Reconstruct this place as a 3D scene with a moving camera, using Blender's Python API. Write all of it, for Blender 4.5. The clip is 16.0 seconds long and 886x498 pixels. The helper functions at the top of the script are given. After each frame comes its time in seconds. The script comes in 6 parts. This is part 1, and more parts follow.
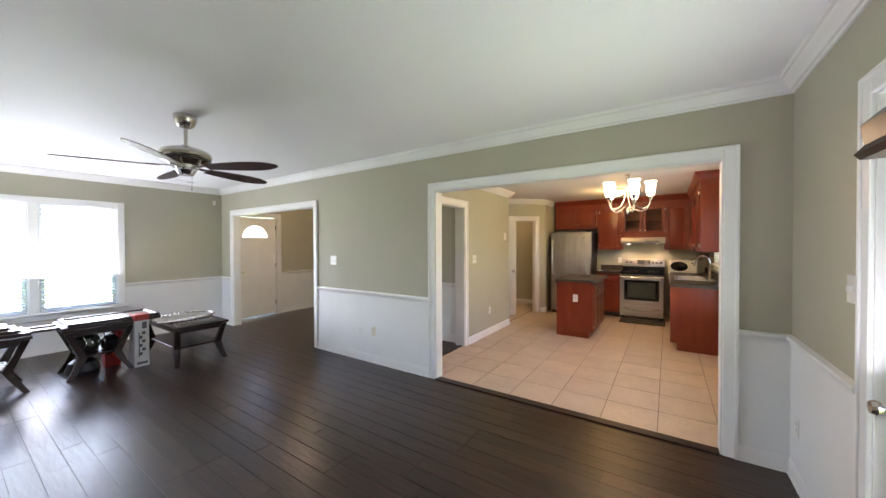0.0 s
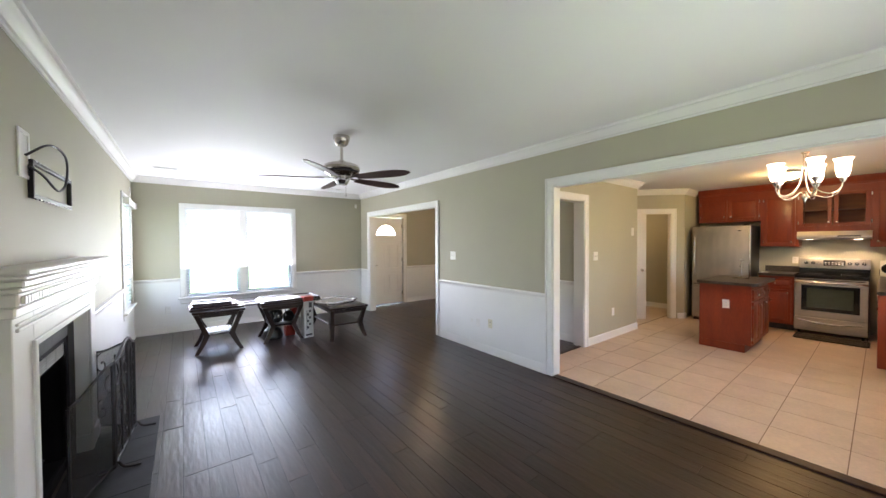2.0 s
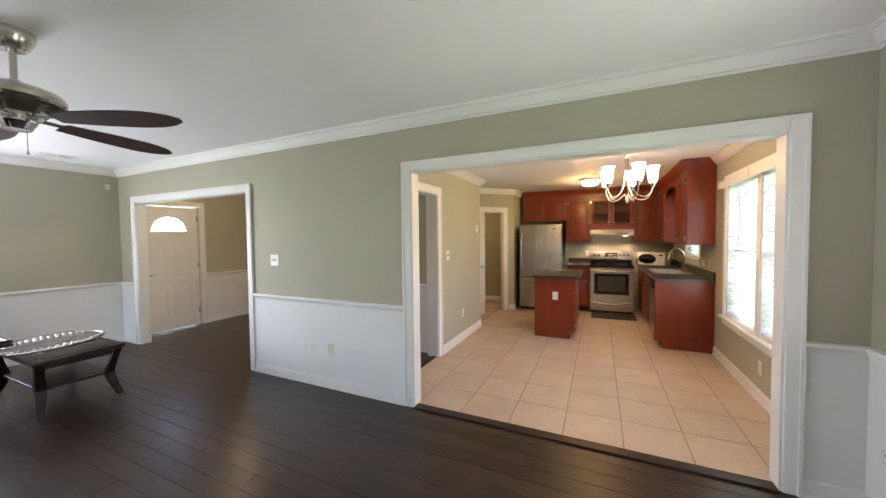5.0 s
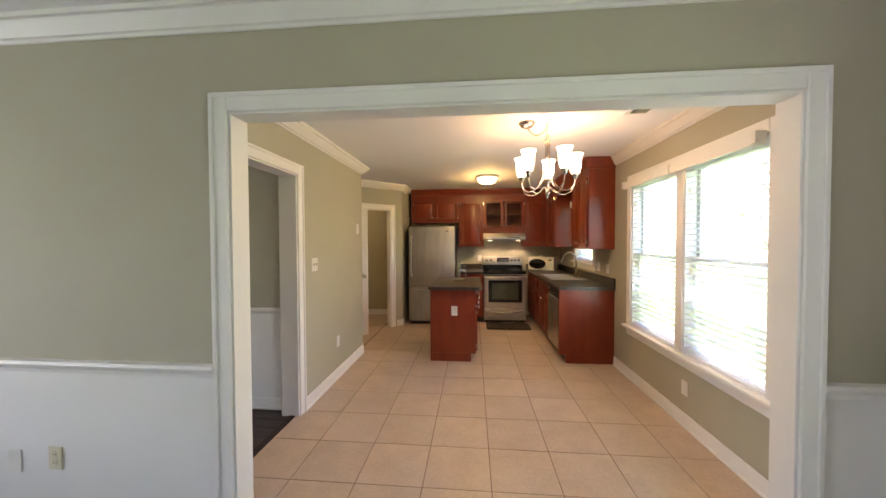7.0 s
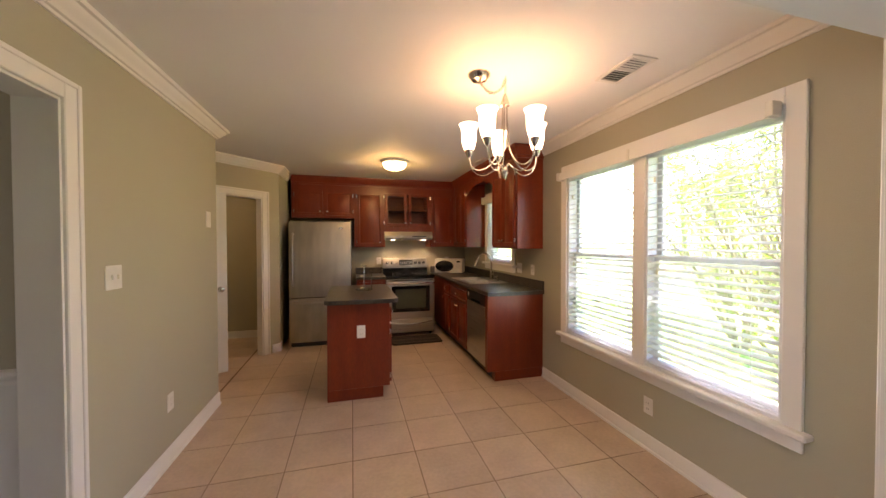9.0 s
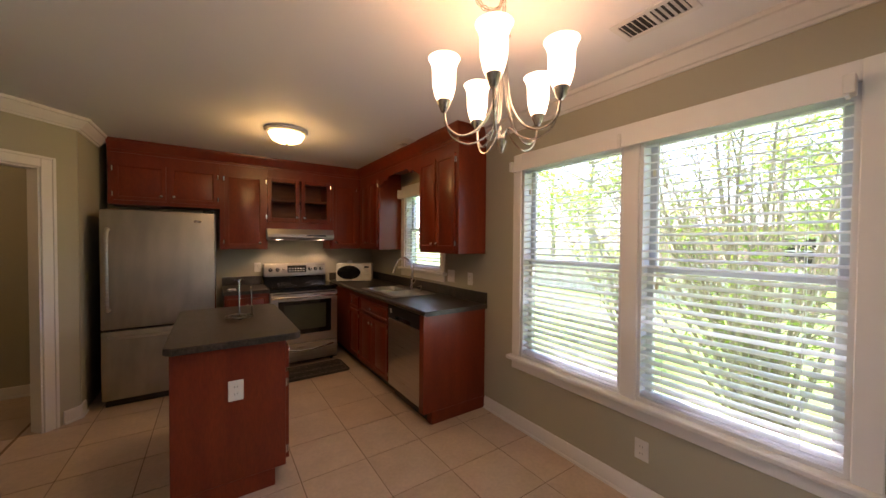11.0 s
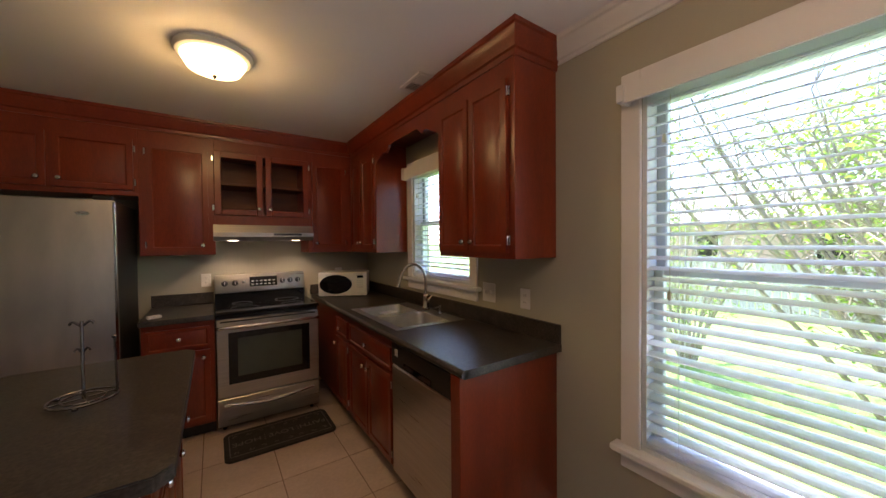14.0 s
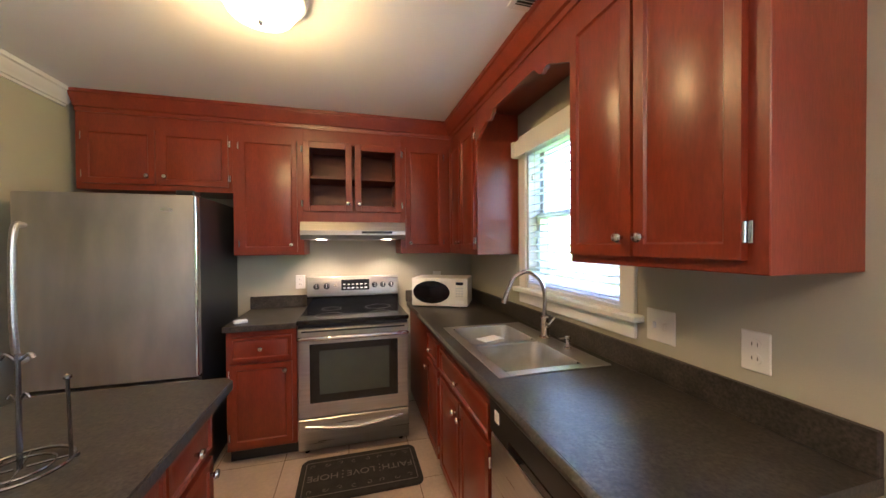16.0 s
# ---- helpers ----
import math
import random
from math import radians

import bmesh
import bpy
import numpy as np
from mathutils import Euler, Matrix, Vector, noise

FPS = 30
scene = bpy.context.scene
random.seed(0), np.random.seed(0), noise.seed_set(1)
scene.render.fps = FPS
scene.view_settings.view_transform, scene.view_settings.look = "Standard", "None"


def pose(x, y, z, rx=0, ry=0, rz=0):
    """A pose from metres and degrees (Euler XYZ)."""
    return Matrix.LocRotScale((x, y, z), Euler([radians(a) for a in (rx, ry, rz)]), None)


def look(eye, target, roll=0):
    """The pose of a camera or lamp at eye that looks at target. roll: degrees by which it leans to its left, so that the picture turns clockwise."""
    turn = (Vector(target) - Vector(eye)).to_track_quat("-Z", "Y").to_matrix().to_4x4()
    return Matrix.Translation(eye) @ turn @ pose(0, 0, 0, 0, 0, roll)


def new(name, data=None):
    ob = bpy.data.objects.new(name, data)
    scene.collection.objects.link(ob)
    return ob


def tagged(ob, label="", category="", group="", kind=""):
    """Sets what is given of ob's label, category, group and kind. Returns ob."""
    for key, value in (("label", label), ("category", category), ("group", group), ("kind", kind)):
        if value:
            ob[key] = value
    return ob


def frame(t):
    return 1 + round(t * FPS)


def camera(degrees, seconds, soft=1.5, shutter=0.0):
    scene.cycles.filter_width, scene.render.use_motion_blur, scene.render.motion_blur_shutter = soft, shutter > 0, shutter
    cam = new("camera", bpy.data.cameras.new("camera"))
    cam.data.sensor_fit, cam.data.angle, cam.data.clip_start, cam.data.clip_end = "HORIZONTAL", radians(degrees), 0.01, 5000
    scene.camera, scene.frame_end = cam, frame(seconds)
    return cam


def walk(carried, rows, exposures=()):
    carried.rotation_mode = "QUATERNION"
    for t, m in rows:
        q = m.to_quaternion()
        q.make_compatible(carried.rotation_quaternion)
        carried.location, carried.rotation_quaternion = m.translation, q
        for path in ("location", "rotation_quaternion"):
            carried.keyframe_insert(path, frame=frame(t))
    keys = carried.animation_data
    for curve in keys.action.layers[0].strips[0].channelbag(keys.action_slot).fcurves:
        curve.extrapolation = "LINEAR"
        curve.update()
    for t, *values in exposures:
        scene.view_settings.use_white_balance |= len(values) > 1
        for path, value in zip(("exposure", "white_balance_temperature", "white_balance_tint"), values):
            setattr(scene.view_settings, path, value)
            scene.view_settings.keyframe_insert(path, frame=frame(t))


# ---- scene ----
cam = camera(105.3, 16.0)
EXPOSURES = [(0.0, 4.12, 6330, 23), (4.5, 4.15, 6400, 23), (7.0, 3.93, 6650, 23), (8.5, 3.55, 7050, 28), (9.5, 3.43, 6950, 31), (12.0, 2.75, 6450, 32), (14.5, 2.95, 5800, 27), (15.5, 4.15, 5450, 26), (16.0, 4.36, 5350, 23)]
PATH = [
    (0, (2.198, -3.02, 1.467), (1.091, -1.355, 1.442), -0.2),
    (0.5, (2.258, -3.087, 1.448), (0.954, -1.571, 1.418), -0.2),
    (1, (2.275, -3.161, 1.434), (0.819, -1.79, 1.406), -0.0),
    (1.5, (2.264, -3.16, 1.432), (0.7, -1.913, 1.404), -0.1),
    (2, (2.252, -3.155, 1.452), (0.667, -1.936, 1.414), -0.3),
    (2.5, (2.177, -3.151, 1.448), (0.601, -1.92, 1.41), -0.2),
    (3, (2.065, -3.133, 1.442), (0.551, -1.827, 1.413), 0.0),
    (3.5, (1.941, -3.094, 1.44), (0.574, -1.634, 1.409), -0.1),
    (4, (1.812, -2.959, 1.452), (0.62, -1.353, 1.408), -0.4),
    (4.5, (1.699, -2.76, 1.471), (0.661, -1.051, 1.422), -0.4),
    (4.7, (1.642, -2.678, 1.484), (0.683, -0.924, 1.425), -0.5),
    (6.8, (1.229, -1.563, 1.473), (1.002, 0.423, 1.423), -0.4),
    (7, (1.207, -1.477, 1.457), (1.031, 0.514, 1.411), -0.2),
    (7.5, (1.154, -1.204, 1.442), (1.124, 0.796, 1.401), -0.3),
    (8, (1.101, -0.961, 1.439), (1.225, 1.035, 1.402), -0.1),
    (8.5, (0.986, -0.758, 1.447), (1.308, 1.215, 1.416), 0.0),
    (9, (0.908, -0.547, 1.414), (1.428, 1.384, 1.38), -0.1),
    (9.5, (0.859, -0.318, 1.424), (1.574, 1.55, 1.4), -0.1),
    (9.7, (0.826, -0.23, 1.422), (1.623, 1.604, 1.399), 0.1),
    (11.8, (0.942, 0.71, 1.469), (2.14, 2.31, 1.421), -0.2),
    (12, (0.961, 0.774, 1.466), (2.168, 2.368, 1.418), -0.4),
    (12.5, (1.081, 0.943, 1.462), (2.289, 2.536, 1.409), -0.6),
    (13, (1.197, 1.114, 1.456), (2.41, 2.704, 1.408), -0.5),
    (13.5, (1.323, 1.319, 1.453), (2.5, 2.936, 1.397), -0.6),
    (14, (1.399, 1.519, 1.436), (2.522, 3.173, 1.399), -0.5),
    (14.5, (1.538, 1.691, 1.419), (2.549, 3.416, 1.383), -0.7),
    (15, (1.652, 1.852, 1.422), (2.494, 3.666, 1.386), -0.7),
    (15.5, (1.727, 2.032, 1.421), (2.401, 3.914, 1.388), -0.7),
    (16, (1.755, 2.151, 1.422), (2.278, 4.081, 1.398), -0.4),
]
walk(cam, [(t, look(eye, target, roll)) for t, eye, target, roll in PATH], EXPOSURES)

# ---- world, sun, exposure ----
LAMP, DAY = 0.14, 5.0
world = bpy.data.worlds.new("world")
scene.world = world
world.use_nodes = True
wn = world.node_tree
sky = wn.nodes.new("ShaderNodeTexSky")
sky.sky_type = "NISHITA"
sky.sun_disc = False
sky.sun_elevation = radians(58)
sky.sun_rotation = radians(20)
wn.links.new(sky.outputs[0], wn.nodes["Background"].inputs[0])
wn.nodes["Background"].inputs[1].default_value = 0.15
sun_data = bpy.data.lights.new("sun", "SUN")
sun_data.energy, sun_data.angle, sun_data.color = 4.2, radians(0.5), (1.0, 0.95, 0.86)
sun = new("sun", sun_data)
sun.matrix_world = look((0, 0, 30), (-0.18 * 30, -0.5 * 30, 0))


def point_light(name, at, watts, color, radius=0.03):
    d = bpy.data.lights.new(name, "POINT")
    d.energy, d.color, d.shadow_soft_size = watts, color, radius
    ob = new(name, d)
    ob.location = at
    return ob


WARM = (1.0, 0.62, 0.33)
CHAND = (1.813, 1.357)
SHADES = [(CHAND[0] + 0.225 * math.cos(radians(a)), CHAND[1] + 0.225 * math.sin(radians(a))) for a in (3.3, 75.3, 147.3, 219.3, 291.3)]
for sx, sy in SHADES:
    point_light("chandelier_bulb", (sx, sy, 2.04), 0.95 * LAMP, WARM, 0.05)
point_light("ceiling_light_bulb", (1.40, 3.63, 2.33), 8.5 * LAMP, (1.0, 0.60, 0.18), 0.09)
# unseen lamp added to brighten the closet room
point_light("closet_fill_lamp", (-1.30, 4.35, 2.33), 2.2 * LAMP, (1.0, 0.72, 0.45), 0.06)
point_light("foyer_light_bulb", (-3.4, 0.95, 2.33), 6.0 * LAMP, (1.0, 0.8, 0.6), 0.06)
for hx in (1.535, 2.02):
    d = bpy.data.lights.new("hood_lamp", "SPOT")
    d.energy, d.color, d.spot_size, d.spot_blend, d.shadow_soft_size = 4.5 * LAMP, (1.0, 0.72, 0.42), radians(130), 0.6, 0.02
    ob = new("hood_lamp", d)
    ob.matrix_world = look((hx, 4.93, 1.44), (hx, 4.97, 0.9))

# ---- materials ----


def mat(name, color, rough=0.5, metal=0.0, color2=None, scale=8.0, stretch=(1, 1, 1), bump=0.0, bump_scale=40.0,
        detail=5.0, rough_var=0.0, coat=0.0, island=0.0, spec=0.5, fine=0.0, fine_scale=120.0, obj_random=0.0):
    m = bpy.data.materials.new(name)
    m.use_nodes = True
    nt = m.node_tree
    b = nt.nodes["Principled BSDF"]
    b.inputs["Roughness"].default_value = rough
    b.inputs["Metallic"].default_value = metal
    b.inputs["Specular IOR Level"].default_value = spec
    b.inputs["Coat Weight"].default_value = coat
    b.inputs["Coat Roughness"].default_value = 0.15
    tc = nt.nodes.new("ShaderNodeTexCoord")
    mp = nt.nodes.new("ShaderNodeMapping")
    mp.inputs["Scale"].default_value = stretch
    nt.links.new(tc.outputs["Object"], mp.inputs[0])
    vec = mp.outputs[0]
    if obj_random or island:
        src = nt.nodes.new("ShaderNodeObjectInfo").outputs["Random"] if obj_random else nt.nodes.new("ShaderNodeNewGeometry").outputs["Random Per Island"]
        add = nt.nodes.new("ShaderNodeVectorMath")
        add.operation = "MULTIPLY_ADD"
        comb = nt.nodes.new("ShaderNodeCombineXYZ")
        for i in range(3):
            nt.links.new(src, comb.inputs[i])
        nt.links.new(comb.outputs[0], add.inputs[0])
        add.inputs[1].default_value = (37, 53, 11)
        nt.links.new(vec, add.inputs[2])
        vec = add.outputs[0]
    c2 = color2 or tuple(c * 0.88 for c in color)
    n1 = nt.nodes.new("ShaderNodeTexNoise")
    n1.inputs["Scale"].default_value, n1.inputs["Detail"].default_value = scale, detail
    nt.links.new(vec, n1.inputs["Vector"])
    ramp = nt.nodes.new("ShaderNodeValToRGB")
    ramp.color_ramp.elements[0].position, ramp.color_ramp.elements[1].position = 0.35, 0.68
    ramp.color_ramp.elements[0].color, ramp.color_ramp.elements[1].color = (*c2, 1), (*color, 1)
    nt.links.new(n1.outputs[0], ramp.inputs[0])
    col = ramp.outputs[0]
    if fine:
        n3 = nt.nodes.new("ShaderNodeTexNoise")
        n3.inputs["Scale"].default_value, n3.inputs["Detail"].default_value = fine_scale, 3
        nt.links.new(vec, n3.inputs["Vector"])
        mr = nt.nodes.new("ShaderNodeMapRange")
        mr.inputs[1].default_value, mr.inputs[2].default_value = 0.3, 0.7
        mr.inputs[3].default_value, mr.inputs[4].default_value = 1 - fine, 1 + fine
        nt.links.new(n3.outputs[0], mr.inputs[0])
        mul = nt.nodes.new("ShaderNodeVectorMath")
        mul.operation = "SCALE"
        nt.links.new(col, mul.inputs[0])
        nt.links.new(mr.outputs[0], mul.inputs["Scale"])
        col = mul.outputs[0]
    amount = obj_random or island
    if amount:
        mr = nt.nodes.new("ShaderNodeMapRange")
        mr.inputs[3].default_value, mr.inputs[4].default_value = 1 - amount, 1 + amount
        nt.links.new(src, mr.inputs[0])
        mul = nt.nodes.new("ShaderNodeVectorMath")
        mul.operation = "SCALE"
        nt.links.new(col, mul.inputs[0])
        nt.links.new(mr.outputs[0], mul.inputs["Scale"])
        col = mul.outputs[0]
    nt.links.new(col, b.inputs["Base Color"])
    if rough_var:
        mr = nt.nodes.new("ShaderNodeMapRange")
        mr.inputs[3].default_value, mr.inputs[4].default_value = rough - rough_var, rough + rough_var
        nt.links.new(n1.outputs[0], mr.inputs[0])
        nt.links.new(mr.outputs[0], b.inputs["Roughness"])
    if bump:
        n2 = nt.nodes.new("ShaderNodeTexNoise")
        n2.inputs["Scale"].default_value, n2.inputs["Detail"].default_value = bump_scale, 4
        nt.links.new(vec, n2.inputs["Vector"])
        bp = nt.nodes.new("ShaderNodeBump")
        bp.inputs["Strength"].default_value, bp.inputs["Distance"].default_value = bump, 0.01
        nt.links.new(n2.outputs[0], bp.inputs["Height"])
        nt.links.new(bp.outputs[0], b.inputs["Normal"])
    return m


def glow(name, color, strength, rough=0.4):
    m = mat(name, color, rough)
    b = m.node_tree.nodes["Principled BSDF"]
    b.inputs["Emission Color"].default_value = (*color, 1)
    b.inputs["Emission Strength"].default_value = strength
    return m


def clear(name, tint=(0.95, 0.97, 0.96), rough=0.0):
    m = bpy.data.materials.new(name)
    m.use_nodes = True
    nt = m.node_tree
    b = nt.nodes["Principled BSDF"]
    nt.nodes.remove(b)
    out = nt.nodes["Material Output"]
    g, t, mix, lw, pw, ma = (nt.nodes.new("ShaderNode" + k) for k in ("BsdfGlossy", "BsdfTransparent", "MixShader", "LayerWeight", "Math", "Math"))
    t.inputs[0].default_value = (*tint, 1)
    g.inputs["Roughness"].default_value = rough
    pw.operation, ma.operation = "POWER", "MULTIPLY_ADD"
    pw.inputs[1].default_value = 5
    ma.inputs[1].default_value, ma.inputs[2].default_value = 0.7, 0.035
    nt.links.new(lw.outputs["Facing"], pw.inputs[0])
    nt.links.new(pw.outputs[0], ma.inputs[0])
    nt.links.new(ma.outputs[0], mix.inputs[0])
    nt.links.new(t.outputs[0], mix.inputs[1])
    nt.links.new(g.outputs[0], mix.inputs[2])
    nt.links.new(mix.outputs[0], out.inputs[0])
    return m


SAGE = mat("sage_wall_paint", (0.44, 0.42, 0.325), 0.65, spec=0.25, color2=(0.425, 0.405, 0.312), scale=1.5, bump=0.12, bump_scale=260)
WHITE = mat("white_trim_paint", (0.80, 0.79, 0.77), 0.42, spec=0.3, color2=(0.77, 0.76, 0.74), scale=3, bump=0.03, bump_scale=60)
CEIL = mat("ceiling_paint", (0.86, 0.86, 0.87), 0.7, color2=(0.84, 0.84, 0.855), scale=1.2, bump=0.15, bump_scale=180)
PANELING = mat("white_wainscot_paint", (0.78, 0.78, 0.76), 0.48, spec=0.3, color2=(0.75, 0.75, 0.735), scale=2, bump=0.04, bump_scale=90)
PLANK = mat("hand_scraped_dark_wood", (0.040, 0.021, 0.0145), 0.31, color2=(0.024, 0.013, 0.009), scale=3.0, stretch=(1, 6, 1), bump=0.22,
            bump_scale=6, rough_var=0.04, obj_random=0.4, fine=0.25, fine_scale=60, spec=0.5)
PLANK_FAR = mat("dark_wood_planks", (0.034, 0.02, 0.014), 0.3, color2=(0.014, 0.009, 0.007), scale=3.5, stretch=(1, 9, 1), bump=0.32,
                bump_scale=8, rough_var=0.07, island=0.45, spec=0.5)
GAP = mat("dark_joint", (0.012, 0.009, 0.007), 0.8)
TILE = mat("glazed_beige_tile", (0.60, 0.47, 0.37), 0.36, color2=(0.53, 0.405, 0.31), scale=5, bump=0.06, bump_scale=14, rough_var=0.08,
           obj_random=0.05, fine=0.06, fine_scale=45)
GROUT = mat("brown_grout", (0.25, 0.165, 0.115), 0.85, scale=9, bump=0.2, bump_scale=200)
CHERRY = mat("cherry_stained_wood", (0.210, 0.031, 0.0075), 0.32, color2=(0.160, 0.020, 0.006), scale=3, stretch=(3, 3, 0.6), bump=0.04,
             bump_scale=80, rough_var=0.05, fine=0.14, fine_scale=50, coat=0.12)
CHERRY_IN = mat("cabinet_inside", (0.16, 0.045, 0.018), 0.5, color2=(0.10, 0.025, 0.01), scale=4, stretch=(1, 1, 5))
LAMINATE = mat("charcoal_laminate", (0.056, 0.048, 0.039), 0.36, color2=(0.027, 0.023, 0.019), scale=16, bump=0.05, bump_scale=150,
               fine=0.6, fine_scale=110, rough_var=0.08)
STEEL = mat("brushed_steel", (0.56, 0.54, 0.51), 0.3, 1.0, color2=(0.47, 0.45, 0.43), scale=2.2, stretch=(1, 1, 30), bump=0.03, bump_scale=30, rough_var=0.07)
FRIDGE_STEEL = mat("smudged_steel", (0.50, 0.475, 0.435), 0.46, 1.0, color2=(0.40, 0.38, 0.35), scale=2.6, stretch=(2.5, 2.5, 0.8), rough_var=0.1, fine=0.06, fine_scale=5)
NICKEL = mat("brushed_nickel", (0.62, 0.58, 0.53), 0.22, 1.0, scale=20)
CHROME = mat("chrome", (0.75, 0.75, 0.76), 0.1, 1.0, scale=10)
# chrome with dark reflections put into its base colour
CHROME_DARK_REFLECT = mat("chrome_wire_dark_reflections", (0.3, 0.29, 0.28), 0.2, 1.0, scale=10)
SINK = mat("satin_steel", (0.66, 0.64, 0.60), 0.38, 1.0, scale=20, rough_var=0.05)
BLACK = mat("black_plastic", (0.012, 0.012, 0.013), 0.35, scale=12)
BLACKGLASS = mat("black_glass", (0.008, 0.008, 0.009), 0.06, scale=12)
OVEN_GLASS = mat("oven_window_glass", (0.07, 0.085, 0.065), 0.08, scale=2, color2=(0.04, 0.05, 0.045))
IRON = mat("black_wrought_iron", (0.012, 0.011, 0.011), 0.45, 0.3, scale=20, bump=0.2, bump_scale=80)
PLASTIC = mat("white_plastic", (0.78, 0.77, 0.73), 0.35, scale=6)
CREAM = mat("cream_plastic", (0.70, 0.66, 0.50), 0.4, scale=6)
MICRO = mat("white_enamel", (0.74, 0.72, 0.66), 0.3, scale=4)
SLAT = mat("white_blind_slat", (0.82, 0.83, 0.84), 0.4, scale=3)


def blended(m, other, share, color):
    """Mixes a second kind of surface into a material."""
    nt = m.node_tree
    x, mix = nt.nodes.new(other), nt.nodes.new("ShaderNodeMixShader")
    x.inputs[0].default_value = (*color, 1)
    mix.inputs[0].default_value = share
    nt.links.new(nt.nodes["Principled BSDF"].outputs[0], mix.inputs[1])
    nt.links.new(x.outputs[0], mix.inputs[2])
    nt.links.new(mix.outputs[0], nt.nodes["Material Output"].inputs[0])
    return m


blended(SLAT, "ShaderNodeBsdfTranslucent", 0.6, (0.88, 0.9, 0.93))
SASH = mat("white_vinyl_sash", (0.78, 0.79, 0.80), 0.35, scale=3)
TRACK = mat("grey_sash_track", (0.55, 0.56, 0.58), 0.5, scale=5)
ESPRESSO = mat("espresso_wood", (0.035, 0.018, 0.012), 0.36, spec=0.35, color2=(0.018, 0.009, 0.007), scale=5, stretch=(1, 8, 1), coat=0.06)
BLADE = mat("dark_walnut_blade", (0.06, 0.022, 0.014), 0.55, color2=(0.04, 0.014, 0.01), scale=5, stretch=(8, 1, 1))
SLATE = mat("dark_slate", (0.035, 0.035, 0.037), 0.55, spec=0.12, color2=(0.022, 0.022, 0.024), scale=5, bump=0.1, bump_scale=30)
SOOT = mat("firebox_black", (0.008, 0.008, 0.008), 0.8, scale=6, spec=0.1)
GRILLE = mat("grille_metal", (0.55, 0.54, 0.52), 0.4, 0.3, scale=6)
RUBBER = mat("charcoal_mat", (0.035, 0.03, 0.027), 0.75, color2=(0.022, 0.018, 0.016), scale=20, bump=0.3, bump_scale=120)
LETTER = mat("taupe_print", (0.19, 0.17, 0.145), 0.8, scale=30)
RED = mat("red_print", (0.42, 0.035, 0.022), 0.5, scale=8)
PAPER = mat("white_cardboard", (0.72, 0.72, 0.71), 0.5, scale=8)
INK = mat("grey_print", (0.12, 0.12, 0.13), 0.6, scale=8)
PHOTO = mat("pale_glazed_picture", (0.34, 0.32, 0.29), 0.3, spec=0.35, color2=(0.16, 0.13, 0.11), scale=7)
STONES = mat("oval_mirror_glass", (0.7, 0.68, 0.64), 0.08, 1.0, color2=(0.3, 0.28, 0.25), scale=14)
SHADE = glow("lit_frosted_glass", (1.0, 0.74, 0.44), 0.9)
DOME = glow("lit_dome_glass", (1.0, 0.66, 0.22), 1.7)
LENS = glow("lit_hood_lens", (1.0, 0.78, 0.5), 3.0)
GLASS = clear("window_glass")
MESH = blended(mat("fire_screen_mesh", (0.01, 0.01, 0.01), 0.7), "ShaderNodeBsdfTransparent", 0.33, (1, 1, 1))
FANLIGHT = clear("fanlight_glass", (0.95, 0.96, 0.97))
GRASS = mat("lawn_grass", (0.16, 0.27, 0.05), 0.9, color2=(0.10, 0.18, 0.03), scale=2.5, bump=0.5, bump_scale=30, fine=0.3, fine_scale=40)
LEAF = mat("spring_leaf", (0.19, 0.31, 0.05), 0.5, color2=(0.12, 0.21, 0.03), scale=6, island=0.35)
blended(LEAF, "ShaderNodeBsdfTranslucent", 0.45, (0.32, 0.5, 0.06))
BARK = mat("grey_brown_bark", (0.42, 0.37, 0.29), 0.85, color2=(0.28, 0.24, 0.18), scale=14, bump=0.4, bump_scale=60)
FENCE = mat("weathered_fence", (0.62, 0.56, 0.48), 0.85, color2=(0.45, 0.4, 0.33), scale=5, stretch=(6, 6, 1), obj_random=0.15)
BRICK = mat("red_brick_wall", (0.62, 0.42, 0.34), 0.85, color2=(0.5, 0.32, 0.26), scale=6)
ROOF = mat("grey_shingle", (0.34, 0.32, 0.31), 0.9, scale=10)

# ---- building helpers ----
PLACES = {}


def thing(name, label="", category="", at=(0, 0, 0), rz=0, group="", kind=""):
    ob = new(name)
    ob.matrix_basis = pose(*at, 0, 0, rz)
    ob.empty_display_size = 0.1
    PLACES[ob] = ob.matrix_basis.copy()
    return tagged(ob, label, category, group, kind)


def finish(bm, mtl, smooth=30):
    me = bpy.data.meshes.new("mesh")
    bmesh.ops.recalc_face_normals(bm, faces=bm.faces)
    bm.to_mesh(me)
    bm.free()
    me.materials.append(mtl)
    if smooth:
        me.shade_smooth()
        me.set_sharp_from_angle(angle=radians(smooth))
    return me


def part(name, bm, mtl, parent=None, label="", smooth=30, kind="", m=None):
    me = bm if isinstance(bm, bpy.types.Mesh) else finish(bm, mtl, smooth)
    ob = new(name, me)
    if parent is not None:
        ob.parent = parent
    if m is not None:
        ob.matrix_basis = m
    return tagged(ob, label, kind=kind)


def solid(name, bm, mtl, label="", category="", kind="", group="", smooth=30):
    return tagged(new(name, finish(bm, mtl, smooth)), label, category, group, kind)


